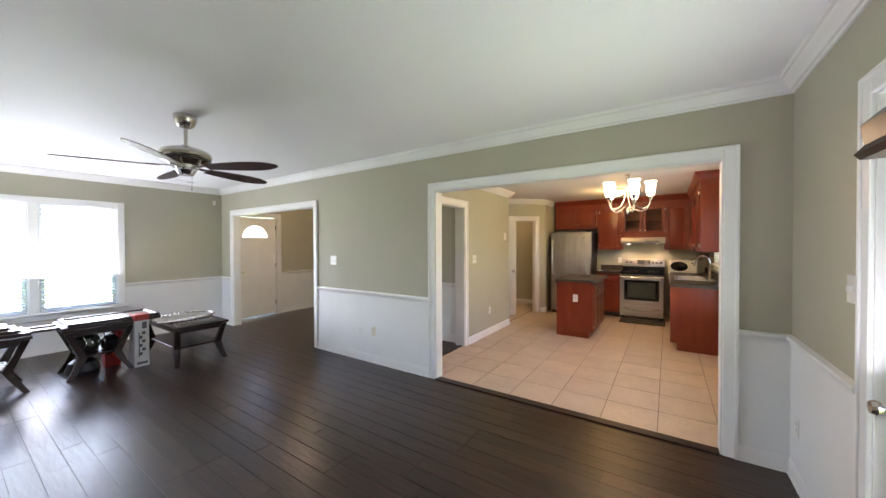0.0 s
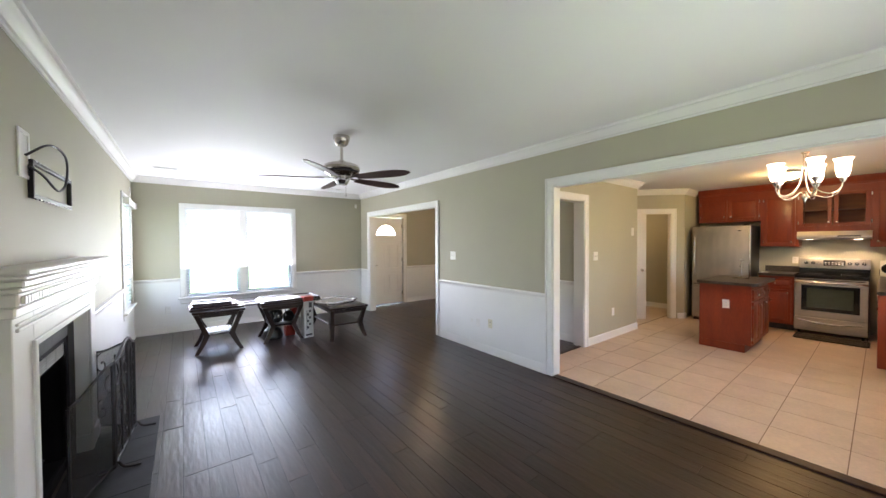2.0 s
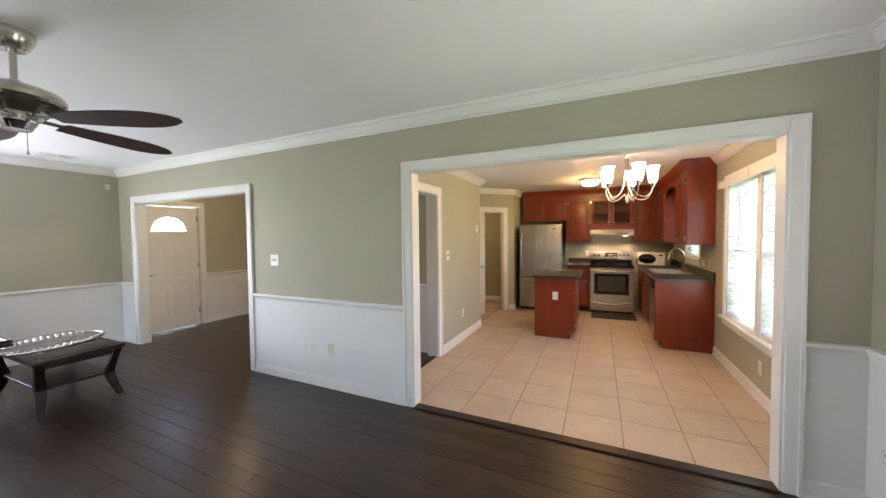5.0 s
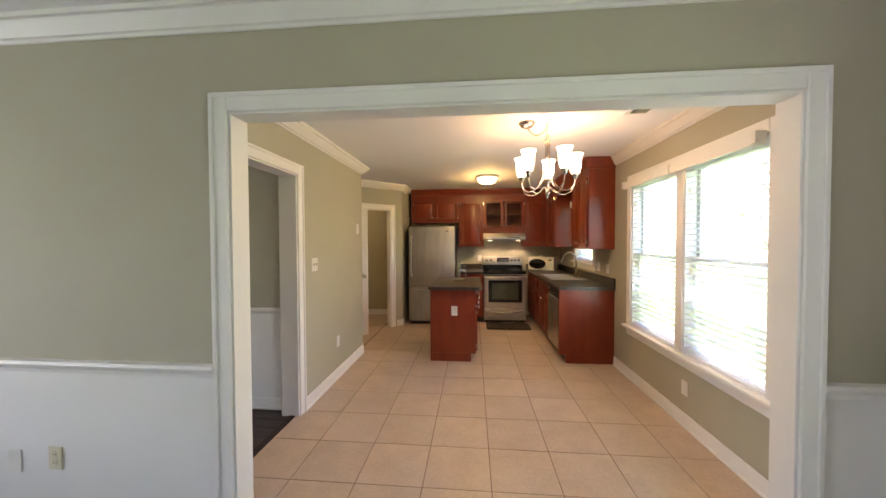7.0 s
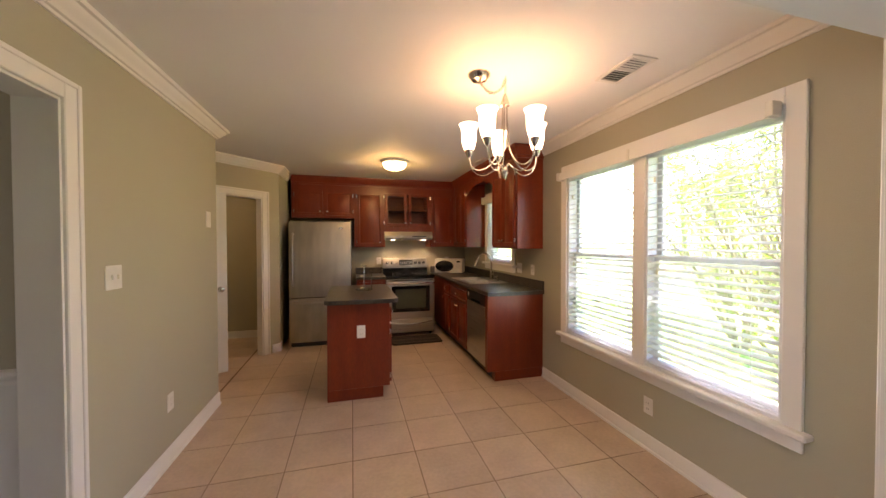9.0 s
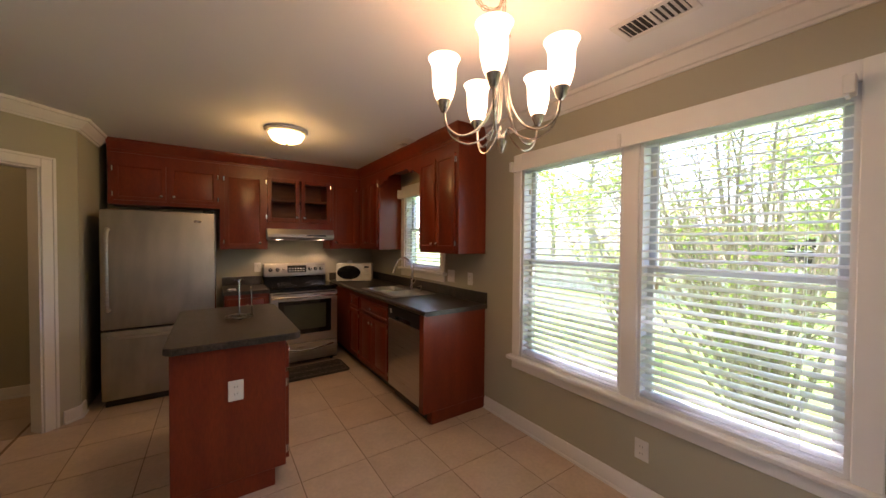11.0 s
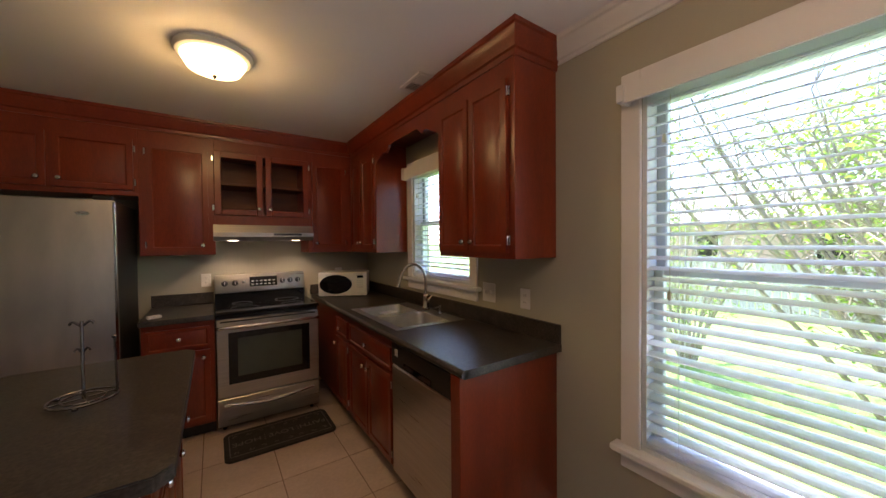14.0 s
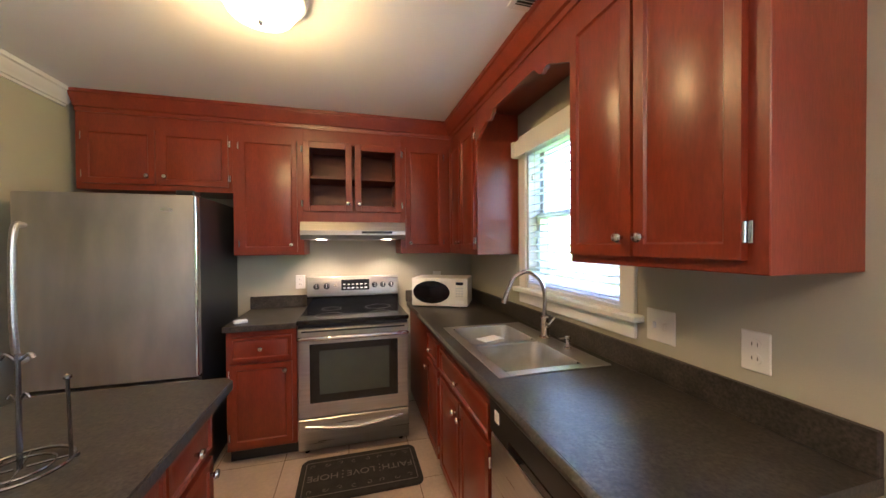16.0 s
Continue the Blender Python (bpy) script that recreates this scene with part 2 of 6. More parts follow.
def B(*boxes, bevel=0.0, m=None, seg=1):
    """One bmesh of boxes (x0, y0, z0, x1, y1, z1)."""
    bm = bmesh.new()
    for x0, y0, z0, x1, y1, z1 in boxes:
        vs = [bm.verts.new(p) for p in ((x0, y0, z0), (x1, y0, z0), (x1, y1, z0), (x0, y1, z0), (x0, y0, z1), (x1, y0, z1), (x1, y1, z1), (x0, y1, z1))]
        for f in ((0, 3, 2, 1), (4, 5, 6, 7), (0, 1, 5, 4), (1, 2, 6, 5), (2, 3, 7, 6), (3, 0, 4, 7)):
            bm.faces.new([vs[i] for i in f])
    if bevel:
        bmesh.ops.bevel(bm, geom=bm.edges[:], offset=bevel, segments=seg, affect="EDGES", profile=0.6)
    if m is not None:
        bm.transform(m)
    return bm


def join(*bms):
    out = bmesh.new()
    for b in bms:
        me = bpy.data.meshes.new("tmp")
        b.to_mesh(me)
        b.free()
        out.from_mesh(me)
        bpy.data.meshes.remove(me)
    return out


def lathe(profile, seg=24, m=None, cap=True):
    """A turned body from (radius, height) pairs."""
    bm = bmesh.new()
    rings = []
    for r, z in profile:
        rings.append([bm.verts.new((r * math.cos(2 * math.pi * i / seg), r * math.sin(2 * math.pi * i / seg), z)) for i in range(seg)])
    for a, b in zip(rings, rings[1:]):
        for i in range(seg):
            bm.faces.new((a[i], a[(i + 1) % seg], b[(i + 1) % seg], b[i]))
    if cap:
        bm.faces.new(rings[0])
        bm.faces.new(rings[-1])
    if m is not None:
        bm.transform(m)
    return bm


def tube(points, radius, seg=8, closed=False):
    """A round bar along points; radius may be a list."""
    bm = bmesh.new()
    pts = [Vector(p) for p in points]
    n = len(pts)
    rad = radius if isinstance(radius, (list, tuple)) else [radius] * n
    rings, side = [], None
    for i, p in enumerate(pts):
        a = pts[i - 1] if (i or closed) else p
        b = pts[(i + 1) % n] if (i < n - 1 or closed) else p
        d = (b - a).normalized()
        if side is None:
            side = d.orthogonal().normalized()
        side = (side - d * side.dot(d)).normalized()
        up = d.cross(side)
        rings.append([bm.verts.new(p + (side * math.cos(2 * math.pi * k / seg) + up * math.sin(2 * math.pi * k / seg)) * rad[i]) for k in range(seg)])
    pairs = list(zip(rings, rings[1:])) + ([(rings[-1], rings[0])] if closed else [])
    for a, b in pairs:
        for k in range(seg):
            bm.faces.new((a[k], a[(k + 1) % seg], b[(k + 1) % seg], b[k]))
    if not closed:
        bm.faces.new(rings[0])
        bm.faces.new(rings[-1])
    return bm


def arc(points, steps=8):
    """A smooth line through points (Catmull-Rom)."""
    p = [Vector(q) for q in points]
    p = [p[0] * 2 - p[1]] + p + [p[-1] * 2 - p[-2]]
    out = []
    for i in range(1, len(p) - 2):
        for k in range(steps):
            t = k / steps
            out.append(0.5 * (2 * p[i] + (p[i + 1] - p[i - 1]) * t + (2 * p[i - 1] - 5 * p[i] + 4 * p[i + 1] - p[i + 2]) * t * t
                              + (3 * p[i] - p[i - 1] - 3 * p[i + 1] + p[i + 2]) * t * t * t))
    out.append(p[-2])
    return out


def run(points, profile):
    """A moulding with the profile [(out, z)] along a line on plan; the room lies to the left of the way walked."""
    bm = bmesh.new()
    pts = [Vector((x, y)) for x, y in points]
    normals = [Vector((-(b - a).y, (b - a).x)).normalized() for a, b in zip(pts, pts[1:])]
    rings = []
    for i, p in enumerate(pts):
        if i == 0:
            m = normals[0]
        elif i == len(pts) - 1:
            m = normals[-1]
        else:
            m = (normals[i - 1] + normals[i]) / (1 + normals[i - 1].dot(normals[i]))
        rings.append([bm.verts.new((p.x + m.x * d, p.y + m.y * d, z)) for d, z in profile])
    k = len(profile)
    for a, b in zip(rings, rings[1:]):
        for j in range(k):
            bm.faces.new((a[j], a[(j + 1) % k], b[(j + 1) % k], b[j]))
    bm.faces.new(rings[0])
    bm.faces.new(rings[-1])
    return bm


WX, EX, SY, NY = -4.85, 2.86, -3.78, 5.20
TOP, LTOP = 2.425, 2.515
CROWN = [(q, z + TOP - 2.438) for q, z in [(0, 2.34), (0.012, 2.34), (0.016, 2.352), (0.028, 2.356), (0.04, 2.376), (0.062, 2.398), (0.068, 2.414), (0.082, 2.418), (0.086, 2.438), (0, 2.438)]]
BASE = [(0, 0), (0.022, 0), (0.02, 0.014), (0.013, 0.018), (0.013, 0.085), (0.008, 0.1), (0, 0.104)]
RAIL = [(0, 0.82), (0.01, 0.82), (0.014, 0.84), (0.03, 0.855), (0.034, 0.867), (0.03, 0.881), (0, 0.885)]

# ---- structure: rooms ----


def slab(us, vs, holes, w0, w1, turn):
    """A plate between w0 and w1, cut at us and vs, without its holes (u0, u1, v0, v1); turn makes a place of (u, v, w)."""
    bm, made = bmesh.new(), {}

    def vert(u, v, w):
        if (u, v, w) not in made:
            made[u, v, w] = bm.verts.new(turn(u, v, w))
        return made[u, v, w]

    cells = {(i, j) for i in range(len(us) - 1) for j in range(len(vs) - 1)
             if not any(a <= (us[i] + us[i + 1]) / 2 <= b and c <= (vs[j] + vs[j + 1]) / 2 <= d for a, b, c, d in holes)}
    for i, j in cells:
        ring = [(us[i], vs[j]), (us[i + 1], vs[j]), (us[i + 1], vs[j + 1]), (us[i], vs[j + 1])]
        for w in (w0, w1):
            bm.faces.new([vert(*p, w) for p in ring])
        for (p, q), near in zip(zip(ring, ring[1:] + ring[:1]), ((i, j - 1), (i + 1, j), (i, j + 1), (i - 1, j))):
            if near not in cells:
                bm.faces.new((vert(*p, w0), vert(*q, w0), vert(*q, w1), vert(*p, w1)))
    return bm


def wall(name, fixed, t, a, b, openings=(), axis="x", z0=0.0, z1=LTOP, label=""):
    """A wall whose faces lie at fixed and fixed + t, running from a to b along the other axis, with openings (a0, a1, z0, z1)."""
    us = sorted({a, b, *[o for hole in openings for o in hole[:2]]})
    vs = sorted({z0, z1, *[o for hole in openings for o in hole[2:]]})
    turn = (lambda u, v, w: (w, u, v)) if axis == "y" else (lambda u, v, w: (u, w, v))
    body = slab(us, vs, openings, fixed, fixed + t, turn)
    return solid(name, body, SAGE, label, kind="structure", smooth=0)


K0, K1, KZ = 0.088, 2.518, 2.053
F0, F1, FZ = -4.395, -2.028, 2.022
D0, D1, DZ = 0.345, 1.20, 2.01
wall("wall_dividing", 0.0, 0.11, WX, EX, [(F0, F1, 0, FZ), (K0, K1, 0, KZ)], label="sage green wall between living room, foyer and kitchen")
wall("wall_west", WX, -0.16, SY - 0.16, 2.2, [(-3.12, -1.46, 0.56, 2.05), (0.2, 1.09, 0, 2.06)], axis="y", label="sage green outer wall with the double window and front door")
wall("wall_south", SY, -0.16, WX, EX, [(-4.6, -3.76, 0.56, 2.06), (-0.99, -0.21, 0.02, 0.86)], label="sage green wall with the fireplace")
wall("wall_east", EX, 0.16, SY - 0.16, NY + 0.16, [(0.56, 2.21, 0.565, 2.055), (3.33, 4.13, 1.14, 2.06), (-1.85, -1.03, 0, 2.04)], axis="y", label="sage green outer wall with the kitchen windows")
wall("wall_north", NY, 0.16, -2.3, EX, label="sage green back wall of the kitchen")
wall("wall_kitchen_left", -0.38, 0.14, 0.11, 2.84, [(D0, D1, 0, DZ)], axis="y", label="sage green wall with the opening to the foyer")
wall("wall_foyer_step", 1.30, 0.12, -2.6, -0.38, label="sage green foyer wall")
wall("wall_foyer_end", -2.6, 0.12, 1.42, 2.1, axis="y", label="sage green foyer wall")
wall("wall_foyer_north", 2.1, 0.12, WX, -2.48, label="sage green foyer wall")
wall("wall_hall_south", 2.72, 0.12, -1.72, -0.38, label="sage green hall wall")
wall("wall_fridge_side", -0.12, 0.10, 4.32, NY, axis="y", label="sage green wall beside the refrigerator")
wall("wall_closet_west", -1.9, 0.1, 2.7, NY, axis="y", label="beige closet wall")
wall("wall_closet_back", 5.125, 0.07, -1.8, -0.12, label="beige closet wall")

DIAG = pose(-0.02, 4.30, 0, 0, 0, 225)


def diag(bm):
    bm.transform(DIAG)
    return bm


solid("wall_diagonal", diag(B((0, -0.10, 0, 0.225, 0, LTOP), (0.225, -0.10, 1.985, 1.30, 0, LTOP), (1.30, -0.10, 0, 2.2, 0, LTOP))), SAGE,
      "sage green angled wall with the closet opening", kind="structure", smooth=0)

solid("ceiling", B((WX - 0.16, SY - 0.16, LTOP, EX + 0.16, NY + 0.16, LTOP + 0.12), (WX, 0.08, TOP, EX, NY, LTOP)), CEIL, "white painted ceiling", kind="structure", smooth=0)
solid("floor", B((WX - 0.16, SY - 0.16, -0.15, EX + 0.16, NY + 0.16, -0.010)), GAP, "dark floor base under planks and tiles", kind="structure", smooth=0)
# out-of-view slab with eaves, added to keep sun and sky light out
solid("roof", B((WX - 0.6, SY - 0.6, LTOP + 0.12, EX + 0.4, NY + 0.5, LTOP + 0.3)), ROOF, "unseen grey roof slab added to block the sun", kind="structure", smooth=0)
solid("tile_bed", B((-0.31, 0.06, -0.0095, EX, NY, -0.004), (-1.9, 2.6, -0.0095, -0.31, NY, -0.004)), GROUT, "brown grout bed of the tiled floor", kind="structure", smooth=0)

solid("trim", join(
    run([(EX, SY), (EX, 0), (WX, 0), (WX, SY), (EX, SY)], [(q, z + LTOP - TOP) for q, z in CROWN])), WHITE, "white crown moulding of the living room", kind="structure")
solid("trim", run([(-0.02, 4.89), (-0.02, 4.30), (-1.48, 2.84), (-0.24, 2.84), (-0.24, 0.11), (EX, 0.11), (EX, 2.625)], CROWN), WHITE,
      "white crown moulding of the kitchen and hall", kind="structure")


def base_line(pts, label="white baseboard"):
    return solid("baseboard", run(pts, BASE), WHITE, label, kind="structure")


base_line([(EX, -0.94), (EX, 0), (K1 + 0.08, 0)])
base_line([(K0 - 0.08, 0), (F1 + 0.08, 0)])
base_line([(F0 - 0.08, 0), (WX, 0), (WX, SY), (-1.38, SY)])
base_line([(0.18, SY), (EX, SY), (EX, -1.94)])
base_line([(-0.24, 2.84), (-0.24, D1 + 0.08)])
base_line([(K1 + 0.08, 0.11), (EX, 0.11), (EX, 2.62)])
base_line([(-0.02, 4.42), (-0.02, 4.30), (-0.096, 4.224)])
base_line([(-0.12, 5.125), (-1.8, 5.125)], "white closet baseboard")
base_line([(F1 + 0.08, 0.11), (-0.38, 0.11), (-0.38, 0.28)])
base_line([(-0.38, 1.30), (-2.6, 1.30), (-2.6, 2.1), (WX, 2.1), (WX, 1.17)], "white foyer baseboard")


def rail_line(pts):
    return solid("trim", run(pts, RAIL), WHITE, "white chair rail", kind="structure")


def wains(boxes):
    return solid("trim", B(*boxes), PANELING, "white wainscot panelling", kind="structure", smooth=0)


rail_line([(EX, -0.95), (EX, 0), (K1 + 0.08, 0)])
rail_line([(K0 - 0.08, 0), (F1 + 0.08, 0)])
rail_line([(F0 - 0.08, 0), (WX, 0), (WX, -1.38)])
rail_line([(WX, -3.20), (WX, SY), (-4.68, SY)])
rail_line([(-3.68, SY), (-1.38, SY)])
rail_line([(0.18, SY), (EX, SY), (EX, -1.93)])
rail_line([(F1 + 0.08, 0.11), (-0.38, 0.11), (-0.38, D0 - 0.08)])
rail_line([(-0.38, 1.30), (-2.6, 1.30), (-2.6, 2.1), (WX, 2.1), (WX, 1.17)])
T = 0.006
wains([(EX - T, -0.95, 0, EX, -T, 0.825), (K1 + 0.08, -T, 0, EX, 0, 0.825), (F1 + 0.08, -T, 0, K0 - 0.08, 0, 0.825), (WX + T, -T, 0, F0 - 0.08, 0, 0.825)])
wains([(WX, SY + T, 0, WX + T, -3.20, 0.825), (WX, -1.38, 0, WX + T, -T, 0.825), (WX, -3.20, 0, WX + T, -1.38, 0.45)])
wains([(WX + T, SY, 0, -4.68, SY + T, 0.825), (-4.68, SY, 0, -3.68, SY + T, 0.45), (-3.68, SY, 0, -1.38, SY + T, 0.825), (0.18, SY, 0, EX, SY + T, 0.825)])
wains([(-2.6, 1.30 - T, 0, -0.38, 1.30, 0.825), (WX, 2.1 - T, 0, -2.6, 2.1, 0.825), (WX, 1.17, 0, WX + T, 2.1 - T, 0.825), (-2.6 - T, 1.3, 0, -2.6, 2.1 - T, 0.825)])


def casing_bm(u0, u1, z1, w=0.08, t=0.018, bottom=0.0):
    """Casing round an opening in a wall seen from -y: u along x, the wall's face at y = 0."""
    return join(B((u0 - w, -t, bottom, u0, 0, z1 + w), (u1, -t, bottom, u1 + w, 0, z1 + w), (u0, -t, z1, u1, 0, z1 + w), bevel=0.004),
                B((u0 - w - 0.003, -t - 0.008, bottom, u0 - w + 0.018, -0.001, z1 + w + 0.003), (u1 + w - 0.018, -t - 0.008, bottom, u1 + w + 0.003, -0.001, z1 + w + 0.003),
                  (u0 - w + 0.018, -t - 0.008, z1 + w - 0.018, u1 + w - 0.018, -0.001, z1 + w + 0.003), bevel=0.003))


def lining(u0, u1, z1, depth, t=0.012):
    return B((u0, -0.004, 0, u0 + t, depth + 0.004, z1), (u1 - t, -0.004, 0, u1, depth + 0.004, z1), (u0 + t, -0.004, z1 - t, u1 - t, depth + 0.004, z1), bevel=0.001)


def opening(label, m, u0, u1, z1, depth, back=True):
    solid("trim", join(*[x for x in (casing_bm(u0, u1, z1), lining(u0, u1, z1, depth)) if x]), WHITE, label, kind="structure").data.transform(m)
    if back:
        ob = solid("trim", casing_bm(-u1, -u0, z1), WHITE, label, kind="structure")
        ob.data.transform(m @ pose(0, depth, 0, 0, 0, 180))


opening("white casing of the wide kitchen opening", pose(0, 0, 0), K0, K1, KZ, 0.11)
opening("white casing of the foyer opening", pose(0, 0, 0), F0, F1, FZ, 0.11)
opening("white casing of the doorway from kitchen to foyer", pose(-0.24, 0, 0, 0, 0, 90), D0, D1, DZ, 0.14)
opening("white casing of the closet opening", DIAG @ pose(0, 0, 0, 0, 0, 180), -1.30, -0.225, 1.985, 0.10, back=False)
opening("white casing of the front door", pose(WX, 0, 0, 0, 0, 90), 0.2, 1.09, 2.06, 0.1, back=False)
opening("white casing of the side door", pose(EX, 0, 0, 0, 0, -90), 1.03, 1.85, 2.04, 0.1, back=False)
solid("threshold", B((K0 + 0.012, -0.03, -0.004, K1 - 0.012, 0.06, 0.012), bevel=0.005), ESPRESSO, "dark wood threshold strip", kind="structure")
solid("threshold", B((-0.32, D0 + 0.012, -0.004, -0.27, D1 - 0.012, 0.010), bevel=0.004), ESPRESSO, "dark wood threshold strip", kind="structure")

# ---- windows and blinds ----


def window(name, m, u0, u1, z0, z1, units, label, glass_tint=None):
    """A double-hung window: room on the -y side, the wall's face at y = 0, the opening u0..u1, z0..z1 in the local frame m."""
    w = thing(name, label, kind="structure", at=m.translation, rz=math.degrees(m.to_euler().z))
    c = 0.08
    part("window_casing", B((u0 - c, -0.018, z0, u0, 0, z1 + c), (u1, -0.018, z0, u1 + c, 0, z1 + c), (u0, -0.018, z1, u1, 0, z1 + c), bevel=0.004), WHITE, w)
    part("window_sill", B((u0 - c - 0.03, -0.055, z0 - 0.03, u1 + c + 0.03, 0.06, z0), bevel=0.006), WHITE, w)
    part("window_apron", B((u0 - c, -0.018, z0 - 0.10, u1 + c, 0, z0 - 0.031), bevel=0.004), WHITE, w)
    gap = 0.09 if len(units) > 1 else 0
    span = (u1 - u0 - gap * (len(units) - 1)) / len(units)
    for i in range(len(units)):
        a, b = u0 + i * (span + gap), u0 + i * (span + gap) + span
        if i:
            part("mullion", B((a - gap, -0.012, z0, a, 0.12, z1), bevel=0.004), WHITE, w)
        part("window_frame", B((a, 0.0, z0, a + 0.018, 0.13, z1), (b - 0.018, 0.0, z0, b, 0.13, z1), (a + 0.018, 0.0, z1 - 0.018, b - 0.018, 0.13, z1),
                               (a + 0.018, 0.0, z0, b - 0.018, 0.13, z0 + 0.018)), SASH, w)
        part("sash_track", B((a + 0.018, 0.085, z0 + 0.02, a + 0.05, 0.10, z1 - 0.02), (b - 0.05, 0.085, z0 + 0.02, b - 0.018, 0.10, z1 - 0.02)), TRACK, w)
        mid = (z0 + z1) / 2
        for nm, q0, q1, y in (("upper_sash", mid - 0.02, z1 - 0.018, 0.088), ("lower_sash", z0 + 0.018, mid + 0.02, 0.058)):
            s0, s1, k = a + 0.02, b - 0.02, 0.036
            s = part(nm, B((s0, y, q0, s0 + k, y + 0.028, q1), (s1 - k, y, q0, s1, y + 0.028, q1), (s0 + k, y, q1 - k, s1 - k, y + 0.028, q1), (s0 + k, y, q0, s1 - k, y + 0.028, q0 + k), bevel=0.003), SASH, w)
            p = part("pane", B((s0 + k, y + 0.012, q0 + k, s1 - k, y + 0.016, q1 - k)), GLASS, s)
            p.visible_shadow = False
    return w


def blind(m, u0, u1, z0, z1, tilt, label, y=0.025):
    """A raised-slat blind hanging inside the opening."""
    bl = thing("window_blind", label, "window blind", m.translation, math.degrees(m.to_euler().z), group="window blinds")
    part("headrail", B((u0, y - 0.025, z1 - 0.045, u1, y + 0.025, z1), bevel=0.002), SLAT, bl)
    part("bottom_rail", B((u0, y - 0.026, z0, u1, y + 0.026, z0 + 0.016), bevel=0.003), SLAT, bl)
    pitch = 0.042
    n = int((z1 - z0 - 0.07) / pitch)
    bm = bmesh.new()
    cols = [(-0.025, -0.002), (-0.008, 0.002), (0.008, 0.002), (0.025, -0.002)]
    top = [[bm.verts.new((x, q, h + 0.0014)) for q, h in cols] for x in (u0 + 0.003, u1 - 0.003)]
    bot = [[bm.verts.new((x, q, h - 0.0014)) for q, h in cols] for x in (u0 + 0.003, u1 - 0.003)]
    for k in range(3):
        bm.faces.new((top[0][k], top[0][k + 1], top[1][k + 1], top[1][k]))
        bm.faces.new((bot[0][k], bot[0][k + 1], bot[1][k + 1], bot[1][k]))
    for r in (0, 1):
        bm.faces.new(top[r] + bot[r][::-1])
    bm.faces.new((top[0][0], top[1][0], bot[1][0], bot[0][0]))
    bm.faces.new((top[0][3], top[1][3], bot[1][3], bot[0][3]))
    me = finish(bm, SLAT, 0)
    rnd = random.Random(int(u0 * 100) + n)
    for i in range(n):
        part("slat", me, SLAT, bl, m=pose(0, y, z0 + 0.035 + i * (z1 - z0 - 0.08) / max(n - 1, 1), tilt + rnd.uniform(-1.2, 1.2), rnd.uniform(-0.12, 0.12)))
    cords = [tube([(u, y + q, z0), (u, y + q, z1)], 0.0011, 4) for u in (u0 + 0.12, u1 - 0.12) for q in (-0.026, 0.026)]
    part("ladder_cord", join(*cords), SLAT, bl)
    part("pull_cord", join(tube([(u0 + 0.09, y - 0.032, z1 - 0.04), (u0 + 0.09, y - 0.032, z1 - 0.8)], 0.0013, 5),
                           lathe([(0.003, 0), (0.009, 0.006), (0.007, 0.03), (0.003, 0.036)], 10, pose(u0 + 0.09, y - 0.032, z1 - 0.83))), CREAM, bl)
    part("tassel", lathe([(0.003, 0), (0.009, 0.006), (0.007, 0.03), (0.003, 0.036)], 10, pose(u0 + 0.07, y - 0.034, z1 - 0.22)), CREAM, bl)
    return bl


def valance(m, u0, u1, z0, z1, label, parts=1):
    v = thing("blind_valance", label, "blind valance", m.translation, math.degrees(m.to_euler().z))
    for u in (u0, u1):
        part("return_clip", B((u - 0.016, -0.083, z0 + 0.006, u + 0.016, -0.02, z1 + 0.006), bevel=0.003), PLASTIC, v, "white plastic end clip")
    if u1 - u0 > 1.2:
        part("joint_clip", B(((u0 + u1) / 2 - 0.012, -0.081, z0 - 0.002, (u0 + u1) / 2 + 0.012, -0.07, z1 + 0.006), bevel=0.003), PLASTIC, v, "white plastic joint clip")
    part("front_board", run([(u1, -0.022), (u1, -0.075), (u0, -0.075), (u0, -0.022)], [(0, z0), (0.0, z1), (-0.012, z1), (-0.016, z1 - 0.012), (-0.01, z1 - 0.02), (-0.008, z0 + 0.015), (-0.012, z0 + 0.004), (-0.01, z0)]), WHITE, v)
    return v


ME = pose(EX, 0, 0, 0, 0, -90)
MW = pose(WX, 0, 0, 0, 0, 90)
MS = pose(0, SY, 0, 0, 0, 180)
window("window_1", ME, -2.21, -0.56, 0.565, 2.055, (1, 1), "white double window of the dining end with two sashes each")
blind(ME, -2.195, -1.44, 0.585, 2.035, 12, "open white slatted blind in the dining window")
blind(ME, -1.33, -0.575, 0.585, 2.035, 12, "open white slatted blind in the dining window")
valance(ME, -2.26, -0.585, 1.995, 2.065, "white wooden blind valance over the dining window")
window("window_2", MW, -3.12, -1.46, 0.56, 2.05, (1, 1), "white double window of the living room")
blind(MW, -3.105, -2.345, 0.58, 2.03, 10, "white slatted blind in the living room window")
blind(MW, -2.235, -1.475, 0.58, 2.03, 10, "white slatted blind in the living room window")
window("window_3", MS, 3.76, 4.60, 0.56, 2.06, (1,), "white single window beside the fireplace")
blind(MS, 3.775, 4.585, 0.58, 2.04, 10, "white slatted blind in the side window")
valance(MS, 3.74, 4.62, 1.975, 2.06, "white blind valance of the side window")
window("window_4", ME, -4.13, -3.33, 1.14, 2.06, (1,), "small white window above the kitchen sink")
blind(ME, -4.115, -3.345, 1.16, 2.04, 8, "white slatted blind in the sink window")
valance(ME, -4.18, -3.30, 1.985, 2.085, "white blind valance over the sink window")

# ---- doors ----


